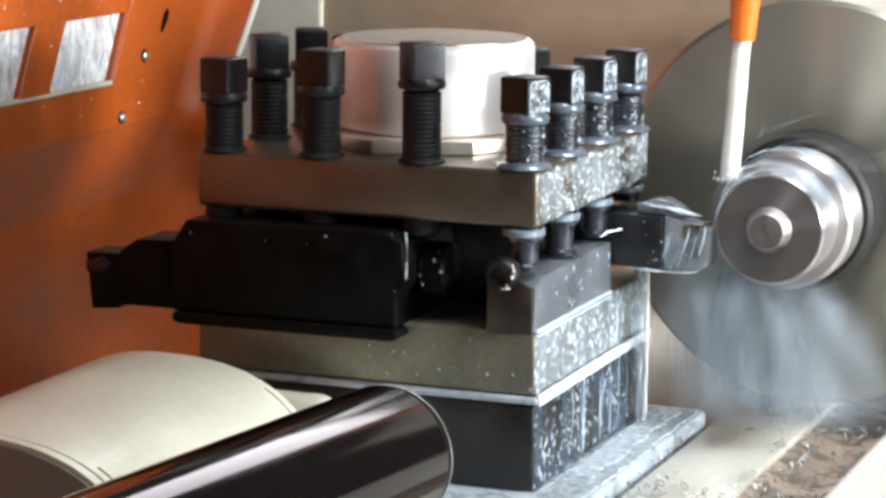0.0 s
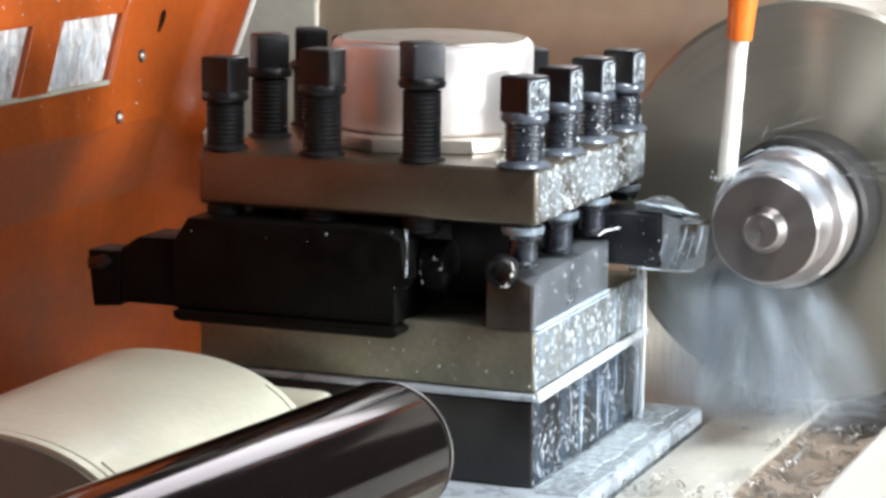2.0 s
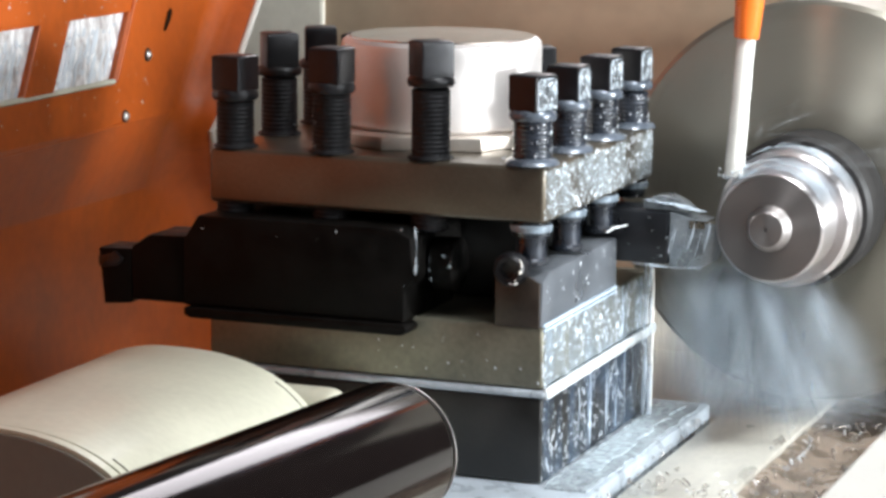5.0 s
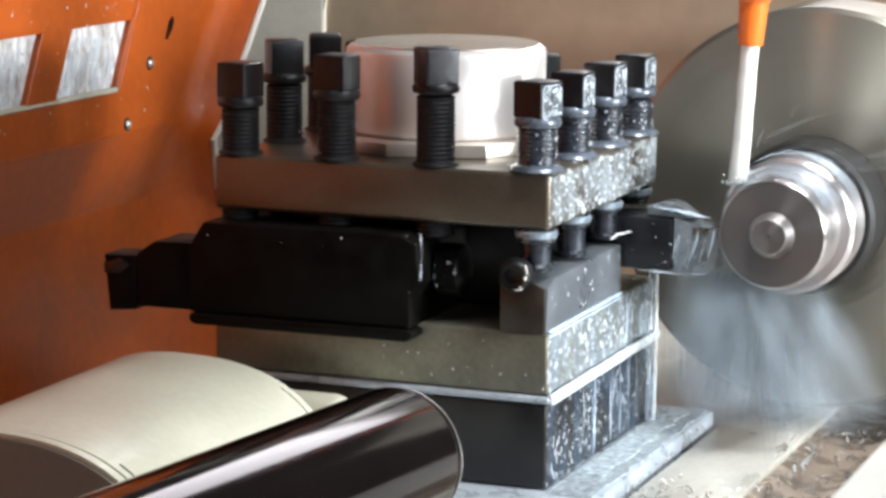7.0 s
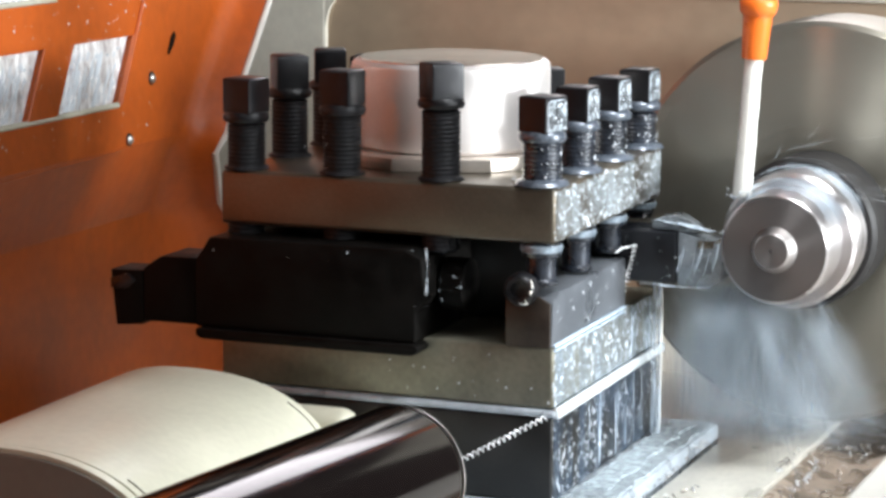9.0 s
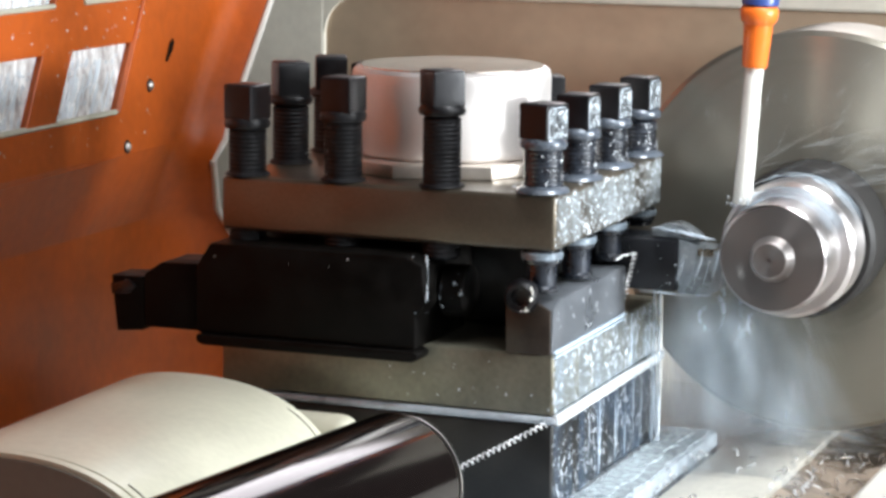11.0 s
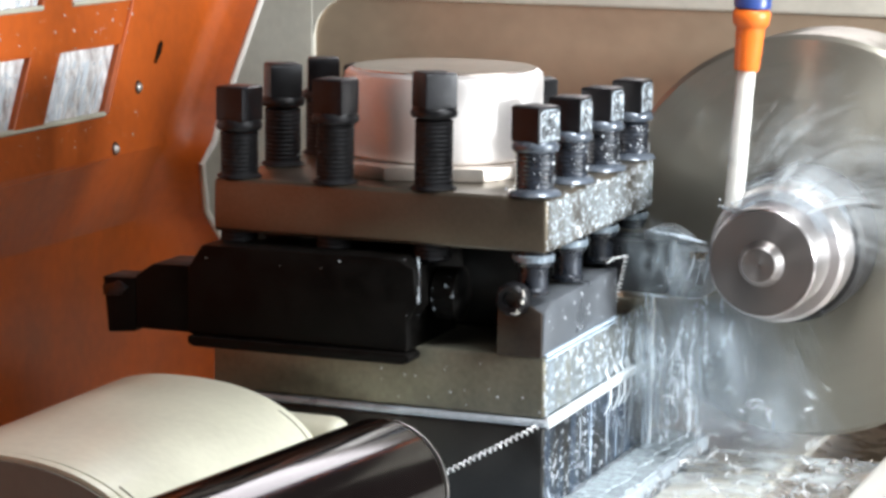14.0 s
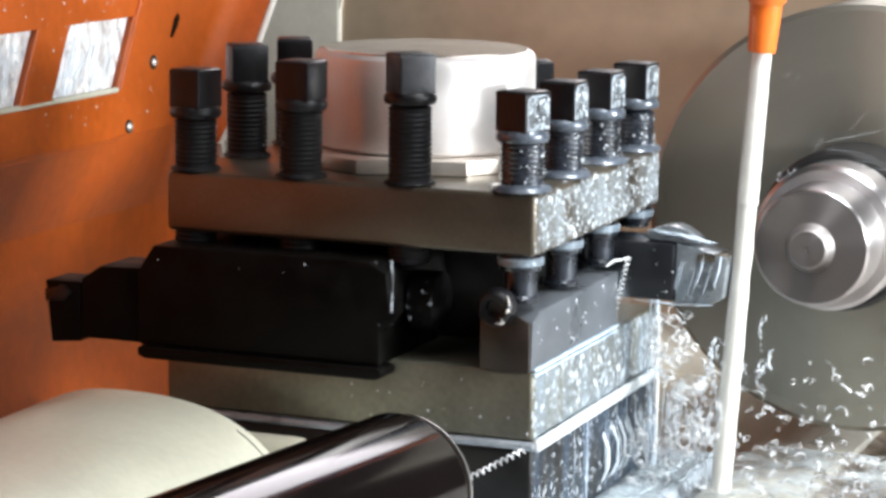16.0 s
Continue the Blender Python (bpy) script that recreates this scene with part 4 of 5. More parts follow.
def stream():
    s = rides(thing("coolant_stream", "solid white jet of milky coolant", "coolant jet"))
    soft_shade(part("jet", wavy_rod(0.0640, 0.0042, 0.0046, 1), MILK, s), 60)
    return s


stream()


def lower_stream():
    """The jet's lower length: it drops free of the bar once the nozzle has drawn clear of it."""
    s = thing("falling_coolant_jet", "white jet of coolant falling past the workpiece", "coolant jet")
    soft_shade(part("jet", wavy_rod(0.1265, 0.0041, 0.0045, 2, 44), MILK, s), 60)
    return s


LOWER = lower_stream()


def coolant_wrap():
    """Coolant that clings to the bar between the jet and the tool."""
    w = thing("clinging_coolant", "white coolant clinging to the bar by the tool", "coolant")
    rng = random.Random(31)
    for k in range(11):
        y = 0.0335 + 0.0011 * k
        a0, a1 = rng.uniform(112, 132), rng.uniform(165, 200)
        pts = [(AX + 0.0261 * math.cos(radians(a0 + (a1 - a0) * j / 10)), y + rng.uniform(-0.0004, 0.0004), AZ + 0.0261 * math.sin(radians(a0 + (a1 - a0) * j / 10))) for j in range(11)]
        r = rng.uniform(0.0004, 0.0010)
        soft_shade(part("rivulet", tube(pts, [r * (1.2 - 0.09 * j) for j in range(11)], 6), FILM, w), 60)
    foot = along(0.0635)

    def burst(g):
        d = Vector((g.gauss(0.6, 0.9), g.gauss(-0.2, 0.8), g.gauss(0.2, 0.6)))
        return foot + d * 0.0042 * g.random(), (0.2, -1, 0.2)
    droplets(36, 220, burst, 0.0002, 0.0008, DROP, "splash_bead", w, 1.8, 0.9)
    return w


WRAP = coolant_wrap()


def bar_haze():
    """Thin haze that the bar carries round its upper side."""
    h = thing("coolant_haze", "thin haze of coolant round the spinning bar", "coolant")
    for k, (r, y0, y1) in enumerate(((0.0275, 0.0245, 0.046), (0.0300, 0.028, 0.046), (0.0338, 0.050, 0.068))):
        bm = bmesh.new()
        n, m = 30, 5
        g = [[bm.verts.new((AX + (r + 0.0016 * noise.noise(Vector((i * 0.5, j, k)))) * math.cos(radians(20 + 140 * i / n)), y0 + (y1 - y0) * j / m,
                            AZ + (r + 0.0016 * noise.noise(Vector((i * 0.5, j, k)))) * math.sin(radians(20 + 140 * i / n)))) for j in range(m + 1)] for i in range(n + 1)]
        for i in range(n):
            for j in range(m):
                bm.faces.new((g[i][j], g[i + 1][j], g[i + 1][j + 1], g[i][j + 1]))
        ob = soft_shade(part("haze", bm, MIST, h), 80)
        at = ob.data.attributes.new("veil", "FLOAT", "POINT")
        for i in range(n + 1):
            for j in range(m + 1):
                at.data[i * (m + 1) + j].value = 1.5 * math.sin(math.pi * i / n) * math.sin(math.pi * (j + 0.3) / (m + 0.6)) ** 0.5
    return h


HAZE = bar_haze()


def spray_piece(name, label, seed, count, source, mat, width):
    """A rigid bunch of tapered streaks; source(rng) gives the start, the way and the length."""
    rng = random.Random(seed)
    verts, faces = [], []
    for _ in range(count):
        p, d, length = source(rng)
        p, d = Vector(p), Vector(d).normalized()
        u = d.orthogonal().normalized()
        v = d.cross(u)
        w = width * rng.uniform(0.4, 1.3)
        base = len(verts)
        for f, k in ((0.0, 0.25), (0.4, 1.0), (1.0, 0.2)):
            c = p + d * length * f + Vector((0, 0, -0.10 * (length * f) ** 2 / 0.1))
            for j in range(4):
                a = j * math.pi / 2
                verts.append(tuple(c + (u * math.cos(a) + v * math.sin(a)) * w * k))
        for ring in (0, 4):
            for j in range(4):
                i = (j + 1) % 4
                faces.append((base + ring + j, base + ring + i, base + ring + 4 + i, base + ring + 4 + j))
    me = bpy.data.meshes.new(name)
    me.from_pydata(verts, [], faces)
    me.materials.append(mat)
    ob = new(name, me)
    tagged(ob, label, "coolant spray", kind="stuff")
    return ob


def fan(rng):
    """Curtain that drips and is flung from the underside of the bar."""
    a = radians(rng.uniform(195, 320))
    x, z = AX + 0.0262 * math.cos(a), AZ + 0.0262 * math.sin(a)
    return (x, rng.uniform(0.024, 0.050), z - rng.uniform(0, 0.05)), (0.45 * math.cos(a) + rng.uniform(-0.15, 0.45), rng.uniform(-0.1, 0.1), -1), rng.uniform(0.012, 0.05)


def flung(rng):
    """Fine streaks thrown off the top of the bar."""
    if rng.random() < 0.65:
        return (AX + rng.uniform(-0.012, 0.045), rng.uniform(0.026, 0.06), AZ + 0.026 + abs(rng.gauss(0, 0.012))), (1, rng.uniform(-0.1, 0.1), rng.uniform(-0.05, 0.5)), rng.uniform(0.010, 0.034)
    a = radians(rng.uniform(25, 120))
    r = rng.uniform(0.030, 0.085)
    return (AX + r * math.cos(a), rng.uniform(0.026, 0.06), AZ + r * math.sin(a)), (math.cos(a) + 0.6 * math.sin(a), rng.uniform(-0.1, 0.1), math.sin(a) - 0.6 * math.cos(a)), rng.uniform(0.004, 0.014)


def under_tool(rng):
    return (rng.uniform(0.084, 0.124), rng.uniform(0.028, 0.060), rng.uniform(-0.11, -0.060)), (rng.uniform(-0.1, 0.1), 0, -1), rng.uniform(0.010, 0.035)


def mist_sheet(name, seed, x0, x1, y, spread):
    """A thin curved veil of mist below the bar."""
    bm = bmesh.new()
    nx, nz = 14, 14
    g = []
    for j in range(nz + 1):
        f = j / nz
        z = AZ - 0.022 - f * 0.074
        row = []
        for i in range(nx + 1):
            s = i / nx
            x = x0 + (x1 - x0) * s
            x += (s - 0.35) * spread * f ** 0.8
            row.append(bm.verts.new((x, y + 0.004 * noise.noise(Vector((s * 5, f * 3, seed))), z)))
        g.append(row)
    for j in range(nz):
        for i in range(nx):
            bm.faces.new((g[j][i], g[j][i + 1], g[j + 1][i + 1], g[j + 1][i]))
    ob = soft_shade(part(name, bm, MIST), 80)
    dens = ob.data.attributes.new("veil", "FLOAT", "POINT")
    for j in range(nz + 1):
        for i in range(nx + 1):
            dens.data[j * (nx + 1) + i].value = (math.sin(math.pi * i / nx) ** 0.9) * min(1.0, 4.0 * (1 - j / nz) + 0.15) * min(1.0, 0.35 + 3.0 * j / nz)
    tagged(ob, "thin grey veil of coolant mist under the bar", "coolant mist", kind="stuff")
    return ob


SPRAY = []
for i in range(4):
    SPRAY.append((spray_piece("coolant_spray", "falling streaks of coolant spray under the bar", 100 + i, 110, fan, STREAK, 0.00026), (0.02, 0, -1), 0.016, 0.25 * i))
for i in range(3):
    SPRAY.append((spray_piece("tool_spray", "streaks of coolant falling from the tool", 200 + i, 26, under_tool, STREAK, 0.0003), (0, 0, -1), 0.014, 0.33 * i))
FLUNG = [spray_piece("flung_spray", "fine coolant streaks flung off the spinning bar", 300 + i, (26, 80, 80, 60)[i], flung, FLUNGM, 0.00022) for i in range(4)]


def flung_sheet(seed, y, a0, a1, reach):
    """A thin curved sheet of mist that leaves the top of the bar and trails off with its turning."""
    bm = bmesh.new()
    na, nr = 26, 10
    g = []
    for i in range(na + 1):
        a = radians(a0 + (a1 - a0) * i / na)
        row = []
        for j in range(nr + 1):
            f = j / nr
            r = 0.027 + reach * f * (0.75 + 0.25 * noise.noise(Vector((i * 0.4, 1, seed))))
            b = a - 0.75 * f
            row.append(bm.verts.new((AX + r * math.cos(b), y + 0.006 * f + 0.003 * noise.noise(Vector((i * 0.3, j * 0.3, seed))), AZ + r * math.sin(b))))
        g.append(row)
    for i in range(na):
        for j in range(nr):
            bm.faces.new((g[i][j], g[i + 1][j], g[i + 1][j + 1], g[i][j + 1]))
    ob = soft_shade(part("flung_mist", bm, FLINGMIST), 80)
    at = ob.data.attributes.new("veil", "FLOAT", "POINT")
    for i in range(na + 1):
        streak = 0.45 + 1.3 * noise.noise(Vector((i * 0.75, seed, 3)))
        for j in range(nr + 1):
            f = j / nr
            at.data[i * (nr + 1) + j].value = max(0.0, streak) * max(0.0, math.sin(math.pi * i / na)) ** 0.6 * (1 - f) ** 0.8 * min(1.0, 0.5 + 3 * f)
    return tagged(ob, "white mist of coolant flung off the top of the spinning bar", "coolant mist", kind="stuff")


def splash(seed):
    """A rigid burst of drops and short threads."""
    rng = random.Random(seed)
    c = Vector((AX - 0.004, 0.037, AZ))

    lines = []
    for _ in range(9):
        a, r = rng.uniform(0, 2 * math.pi), 0.013 * math.sqrt(rng.random())
        lines.append((r * math.cos(a), rng.uniform(-0.008, 0.008), r * math.sin(a), rng.uniform(-0.5, 0.5), rng.uniform(0.003, 0.009), rng.uniform(0.0004, 0.0022)))

    def spot(g):
        x, y, z, lean, half, loose = lines[int(len(lines) * g.random() ** 1.5)]
        f = g.uniform(-1, 1)
        return (c.x + x + lean * half * f * f + g.gauss(0, 0.4) * loose, c.y + y + g.gauss(0, 0.5) * loose, c.z + z + half * f + g.gauss(0, 0.3) * loose)
    ob = droplets(seed, 260, lambda g: (spot(g), (g.uniform(-0.4, 0.6), -1, g.uniform(-0.3, 0.3))), 0.00015, 0.00062, DROP, "coolant_splash", None, 3.5, 1.0)
    return tagged(ob, "burst of bright coolant drops falling from the tool", "coolant splash", kind="stuff")


def pour(rng):
    return (rng.triangular(0.0835, 0.122, 0.087), rng.uniform(0.034, 0.066), rng.uniform(-0.108, -0.0755)), (rng.uniform(-0.08, 0.08), 0, -1), rng.uniform(0.012, 0.030)


def veil(seed):
    """A rippled sheet of falling coolant."""
    bm = bmesh.new()
    nx, nz = 16, 16
    g = [[bm.verts.new((0.0835 + 0.034 * i / nx + 0.003 * (j / nz) * (i / nx), 0.050 + 0.006 * noise.noise(Vector((i * 0.5, j * 0.22, seed))), -0.0755 - 0.0625 * j / nz)) for i in range(nx + 1)] for j in range(nz + 1)]
    for j in range(nz):
        for i in range(nx):
            bm.faces.new((g[j][i], g[j][i + 1], g[j + 1][i + 1], g[j + 1][i]))
    ob = soft_shade(part("coolant_veil", bm, VEIL), 80)
    at = ob.data.attributes.new("veil", "FLOAT", "POINT")
    for j in range(nz + 1):
        for i in range(nx + 1):
            at.data[j * (nx + 1) + i].value = min(1.0, 2.2 * (1 - i / nx)) * min(1.0, 4 * i / nx) * min(1.0, 3 * j / nz)
    return tagged(ob, "white rippled sheet of coolant pouring off the tool", "coolant", kind="stuff")


def face_run():
    """A white run that comes over the post's side and down across the ledge."""
    bm = bmesh.new()
    rng = random.Random(14)
    for k in range(20):
        y = -0.010 + 0.075 * rng.random() ** 0.6
        w = rng.uniform(0.0003, 0.0009)
        pts = [(0.0800 + 0.0002 * math.sin(j * 0.9 + k), y + rng.uniform(-0.0005, 0.0005), -0.0705 - 0.067 * j / 8) for j in range(9)]
        for i in (3, 4):
            pts[i] = (0.0836, pts[i][1], pts[i][2])
        join(bm, tube(pts, [w * rng.uniform(0.5, 1.1) * (1 if j < 5 else 0.6) for j in range(9)], 6))
    ob = soft_shade(part("white_coolant_run", bm, CURTAIN2), 70)
    return tagged(ob, "milky white run of coolant over the post's side", "coolant", kind="stuff")


def tool_wash(seed, x0, x1, z0, z1):
    """A rippled sheet of coolant swilling over the tool and the post's far corner."""
    bm = bmesh.new()
    nx, nz = 18, 12
    g = [[bm.verts.new((x0 + (x1 - x0) * i / nx, 0.027 - 0.004 * seed + 0.004 * noise.noise(Vector((i * 0.35, j * 0.3, seed))),
                        z1 + (z0 - z1) * j / nz - 0.012 * i / nx + 0.004 * noise.noise(Vector((i * 0.4, 2, seed))))) for i in range(nx + 1)] for j in range(nz + 1)]
    for j in range(nz):
        for i in range(nx):
            bm.faces.new((g[j][i], g[j][i + 1], g[j + 1][i + 1], g[j + 1][i]))
    ob = soft_shade(part("coolant_wash", bm, VEIL), 80)
    at = ob.data.attributes.new("veil", "FLOAT", "POINT")
    for j in range(nz + 1):
        for i in range(nx + 1):
            edge = math.sin(math.pi * i / nx) * math.sin(math.pi * j / nz)
            at.data[j * (nx + 1) + i].value = max(0.0, min(1.5, edge * 1.7 + 0.7 * noise.noise(Vector((i * 0.45, j * 0.45, seed + 4))) - 0.1)) * min(1.0, edge * 5)
    return tagged(ob, "foaming white coolant washing over the tool shank", "coolant", kind="stuff")


def late_fan(rng):
    """Dense white sheet thrown down from where the jet meets the bar."""
    f = rng.uniform(-1, 1)
    return (0.133 + 0.010 * f + 0.012 * abs(f) * f, rng.uniform(0.024, 0.036), AZ - 0.020 - rng.uniform(0, 0.055)), (0.20 * f, rng.uniform(-0.1, 0.1), -1), rng.uniform(0.016, 0.040)


def flood():
    """Shallow foaming pool that spreads forward over way and trough."""
    bm = bmesh.new()
    nx, ny = 16, 30
    g = []
    for j in range(ny + 1):
        row = []
        for i in range(nx + 1):
            x, y = 0.108 + 0.090 * i / nx, -0.020 + 0.125 * j / ny
            row.append(bm.verts.new((x, y, Z_BED + 0.0010 + 0.0012 * noise.noise(Vector((i * 0.55, j * 0.5, 7))))))
        g.append(row)
    for j in range(ny):
        for i in range(nx):
            bm.faces.new((g[j][i], g[j][i + 1], g[j + 1][i + 1], g[j + 1][i]))
    ob = soft_shade(part("coolant_pool", bm, POOLM), 80)
    at = ob.data.attributes.new("veil", "FLOAT", "POINT")
    for j in range(ny + 1):
        for i in range(nx + 1):
            at.data[j * (nx + 1) + i].value = max(0.0, min(1.3, 2.2 * j / ny + 0.9 * noise.noise(Vector((i * 0.35, j * 0.35, 2))))) * min(1.0, 0.3 + 3 * (1 - i / nx))
    return tagged(ob, "shallow foaming pool of coolant on the lathe bed", "coolant pool", kind="stuff")


POOL = flood()
WASH = [tool_wash(1, 0.080, 0.120, -0.056, -0.014), tool_wash(0, 0.081, 0.106, -0.110, -0.040)]
LATE_FAN = [spray_piece("coolant_fan", "dense white fan of coolant under the bar", 660 + i, 170, late_fan, STREAK, 0.00045) for i in range(2)]
POURS = [spray_piece("pouring_coolant", "white streaks of coolant pouring off the tool", 600 + i, 34, pour, CURTAIN, 0.0005) for i in range(3)] + [veil(1), veil(2), face_run()]
FLUNG_MIST = [flung_sheet(1, 0.034, 20, 125, 0.085), flung_sheet(5, 0.044, 10, 110, 0.072), flung_sheet(9, 0.052, 35, 135, 0.060)]
SPLASHES = [splash(400 + i) for i in range(5)]
MISTS = [mist_sheet("coolant_mist", 6, 0.086, 0.135, 0.080, 0.020), mist_sheet("coolant_mist", 5, 0.100, 0.150, 0.046, 0.050), mist_sheet("coolant_mist", 1, 0.124, 0.176, 0.034, 0.085), mist_sheet("coolant_mist", 2, 0.130, 0.180, 0.048, 0.095), mist_sheet("coolant_mist", 3, 0.134, 0.160, 0.028, 0.040), mist_sheet("coolant_mist", 4, 0.126, 0.150, 0.041, 0.050)]


def waterfall():
    """Sheet of coolant that runs off the tool over the post's far corner."""
    w = rides(thing("coolant_fall", "milky sheet of coolant running off the tool", "coolant"))
    rng = random.Random(9)
    for k in range(2):
        x, y = 0.0828 + 0.0030 * k, 0.060 + 0.006 * rng.random()
        top = -0.0585
        pts = [(x + 0.0008 * noise.noise(Vector((j, k, 1))), y + 0.0012 * noise.noise(Vector((j, k, 2))), top - (top - Z_CAR) * j / 9) for j in range(10)]
        rad = [0.0007 + 0.0006 * rng.random() for _ in range(10)]
        soft_shade(part("rivulet", tube(pts, rad, 7), FILM, w), 60)
    return w


waterfall()


# ---- chips ----
def curl(seed, turns, r, pitch, width=0.0011, n=14):
    """One curled shaving: a thin twisted ribbon."""
    rng = random.Random(seed)
    bm = bmesh.new()
    steps = int(turns * n)
    prev = None
    for i in range(steps + 1):
        a = 2 * math.pi * i / n
        rr = r * (1 + 0.25 * math.sin(i * 0.21 + seed))
        h = pitch * i / n
        c, s = math.cos(a), math.sin(a)
        ring = [bm.verts.new(p) for p in ((rr * c, rr * s, h), (rr * 1.13 * c, rr * 1.13 * s, h + width * 0.3), (rr * 1.13 * c, rr * 1.13 * s, h + width), (rr * c, rr * s, h + width * 0.8))]
        if prev:
            for k in range(4):
                bm.faces.new((prev[k], prev[(k + 1) % 4], ring[(k + 1) % 4], ring[k]))
        prev = ring
    return bm


def mesh_of(bm, mat, name):
    me = bpy.data.meshes.new(name)
    bmesh.ops.recalc_face_normals(bm, faces=bm.faces)
    bm.to_mesh(me)
    bm.free()
    me.materials.append(mat)
    me.polygons.foreach_set("use_smooth", [True] * len(me.polygons))
    return me


CURLS = [mesh_of(curl(k, t, r, p), m, "curled_chip") for k, (t, r, p, m) in enumerate(
    ((0.45, 0.0030, 0.0016, WETCHIP), (1.4, 0.0015, 0.0024, CHIPM), (0.8, 0.0034, 0.0010, CHIPD), (2.4, 0.0009, 0.0024, WETCHIP), (1.6, 0.0027, 0.0018, CHIPD), (0.6, 0.0042, 0.0006, CHIPD)))]


def chip(k, m, label="small curled bright steel chip"):
    ob = new("curled_chip", CURLS[k % len(CURLS)])
    ob.matrix_basis = m
    return tagged(ob, label, "metal chip", "loose metal chips")


def lying_chips():
    rng = random.Random(21)
    for k in range(120):
        if k >= 90:
            f = rng.random()
            x, y = 0.1085 + rng.gauss(0, 0.0018), -0.085 + 0.16 * f
            if k > 104:
                x, y = 0.110 + 0.055 * f, -0.047 - 0.012 * math.sin(3 * f) + rng.gauss(0, 0.003)
            z = Z_BED + 0.0012
        elif k < 60:
            x, y = 0.160 + 0.036 * rng.random(), -0.075 + 0.19 * rng.random()
            z = Z_BED - 0.0025
        elif k < 76:
            x, y = rng.uniform(0.112, 0.16), rng.uniform(-0.07, -0.01)
            z = Z_BED + 0.0012
        else:
            x, y = rng.uniform(0.150, 0.165), rng.uniform(-0.03, 0.085)
            z = Z_BED + 0.001
        size = rng.uniform(0.35, 0.65) if k >= 60 else rng.uniform(0.5, 1.0)
        chip(rng.randrange(6), pose(x, y, z + rng.uniform(0, 0.002), rng.uniform(40, 130), rng.uniform(-30, 30), rng.uniform(0, 360)) @ Matrix.Scale(size, 4), "small curled steel chip lying in the wet bed")


lying_chips()


def spiral_chip(name, length, r, pitch, label):
    n = 12
    steps = int(length / pitch * n)
    pts = [(r * math.cos(2 * math.pi * i / n), r * math.sin(2 * math.pi * i / n), -length * i / steps) for i in range(steps + 1)]
    ob = soft_shade(part(name, tube(pts, 0.00036, 5), WETCHIP), 70)
    return tagged(ob, label, "metal chip")


SPIRAL_A = spiral_chip("spiral_chip", 0.052, 0.0011, 0.0027, "long thin spiral steel chip hanging beside the post")
SPIRAL_B = spiral_chip("spiral_chip", 0.024, 0.0009, 0.0022, "short bright spiral steel chip hanging by the tool")


def chip_nest(seed):
    """A tangle of fine curled chips."""
    rng = random.Random(seed)
    bm = bmesh.new()
    for k in range(44):
        c = curl(seed + k, rng.uniform(0.5, 2.2), rng.uniform(0.0011, 0.0030), rng.uniform(0.0006, 0.0024), 0.00045, 10)
        a, r = rng.uniform(0, 2 * math.pi), 0.019 * math.sqrt(rng.random())
        bmesh.ops.transform(c, matrix=pose(0.6 * r * math.cos(a), rng.uniform(-0.006, 0.006), r * math.sin(a), rng.uniform(0, 360), rng.uniform(0, 360), 0), verts=c.verts)
        join(bm, c)
    ob = soft_shade(part("chip_nest", bm, WETCHIP), 60)
    return tagged(ob, "tangled nest of bright steel chips hanging from the tool", "metal chips", kind="stuff")


NESTS = [chip_nest(700), chip_nest(760), chip_nest(820)]

# ---- what moves ----
FEED = [(0.0, -0.0088), (1.0, -0.0079), (2.0, -0.0064), (3.0, -0.0050), (4.0, -0.0033), (6.5, 0.0003), (7.5, 0.0013), (8.5, 0.0038), (9.0, 0.0046),
        (11.5, 0.0085), (12.5, 0.0099), (13.5, 0.0113), (14.5, 0.0126), (15.15, 0.0127), (15.3, 0.0070), (15.5, -0.0122), (15.75, -0.0280), (16.0, -0.0430)]


def feed(t):
    for (t0, a), (t1, b) in zip(FEED, FEED[1:]):
        if t <= t1:
            return a + (b - a) * (t - t0) / (t1 - t0)
    return FEED[-1][1]


def still(t, m):
    """Rows that keep a thing at rest until t."""
    return [(0.0, m), (t - 0.6, m), (t - 0.3, m), (t, m)]


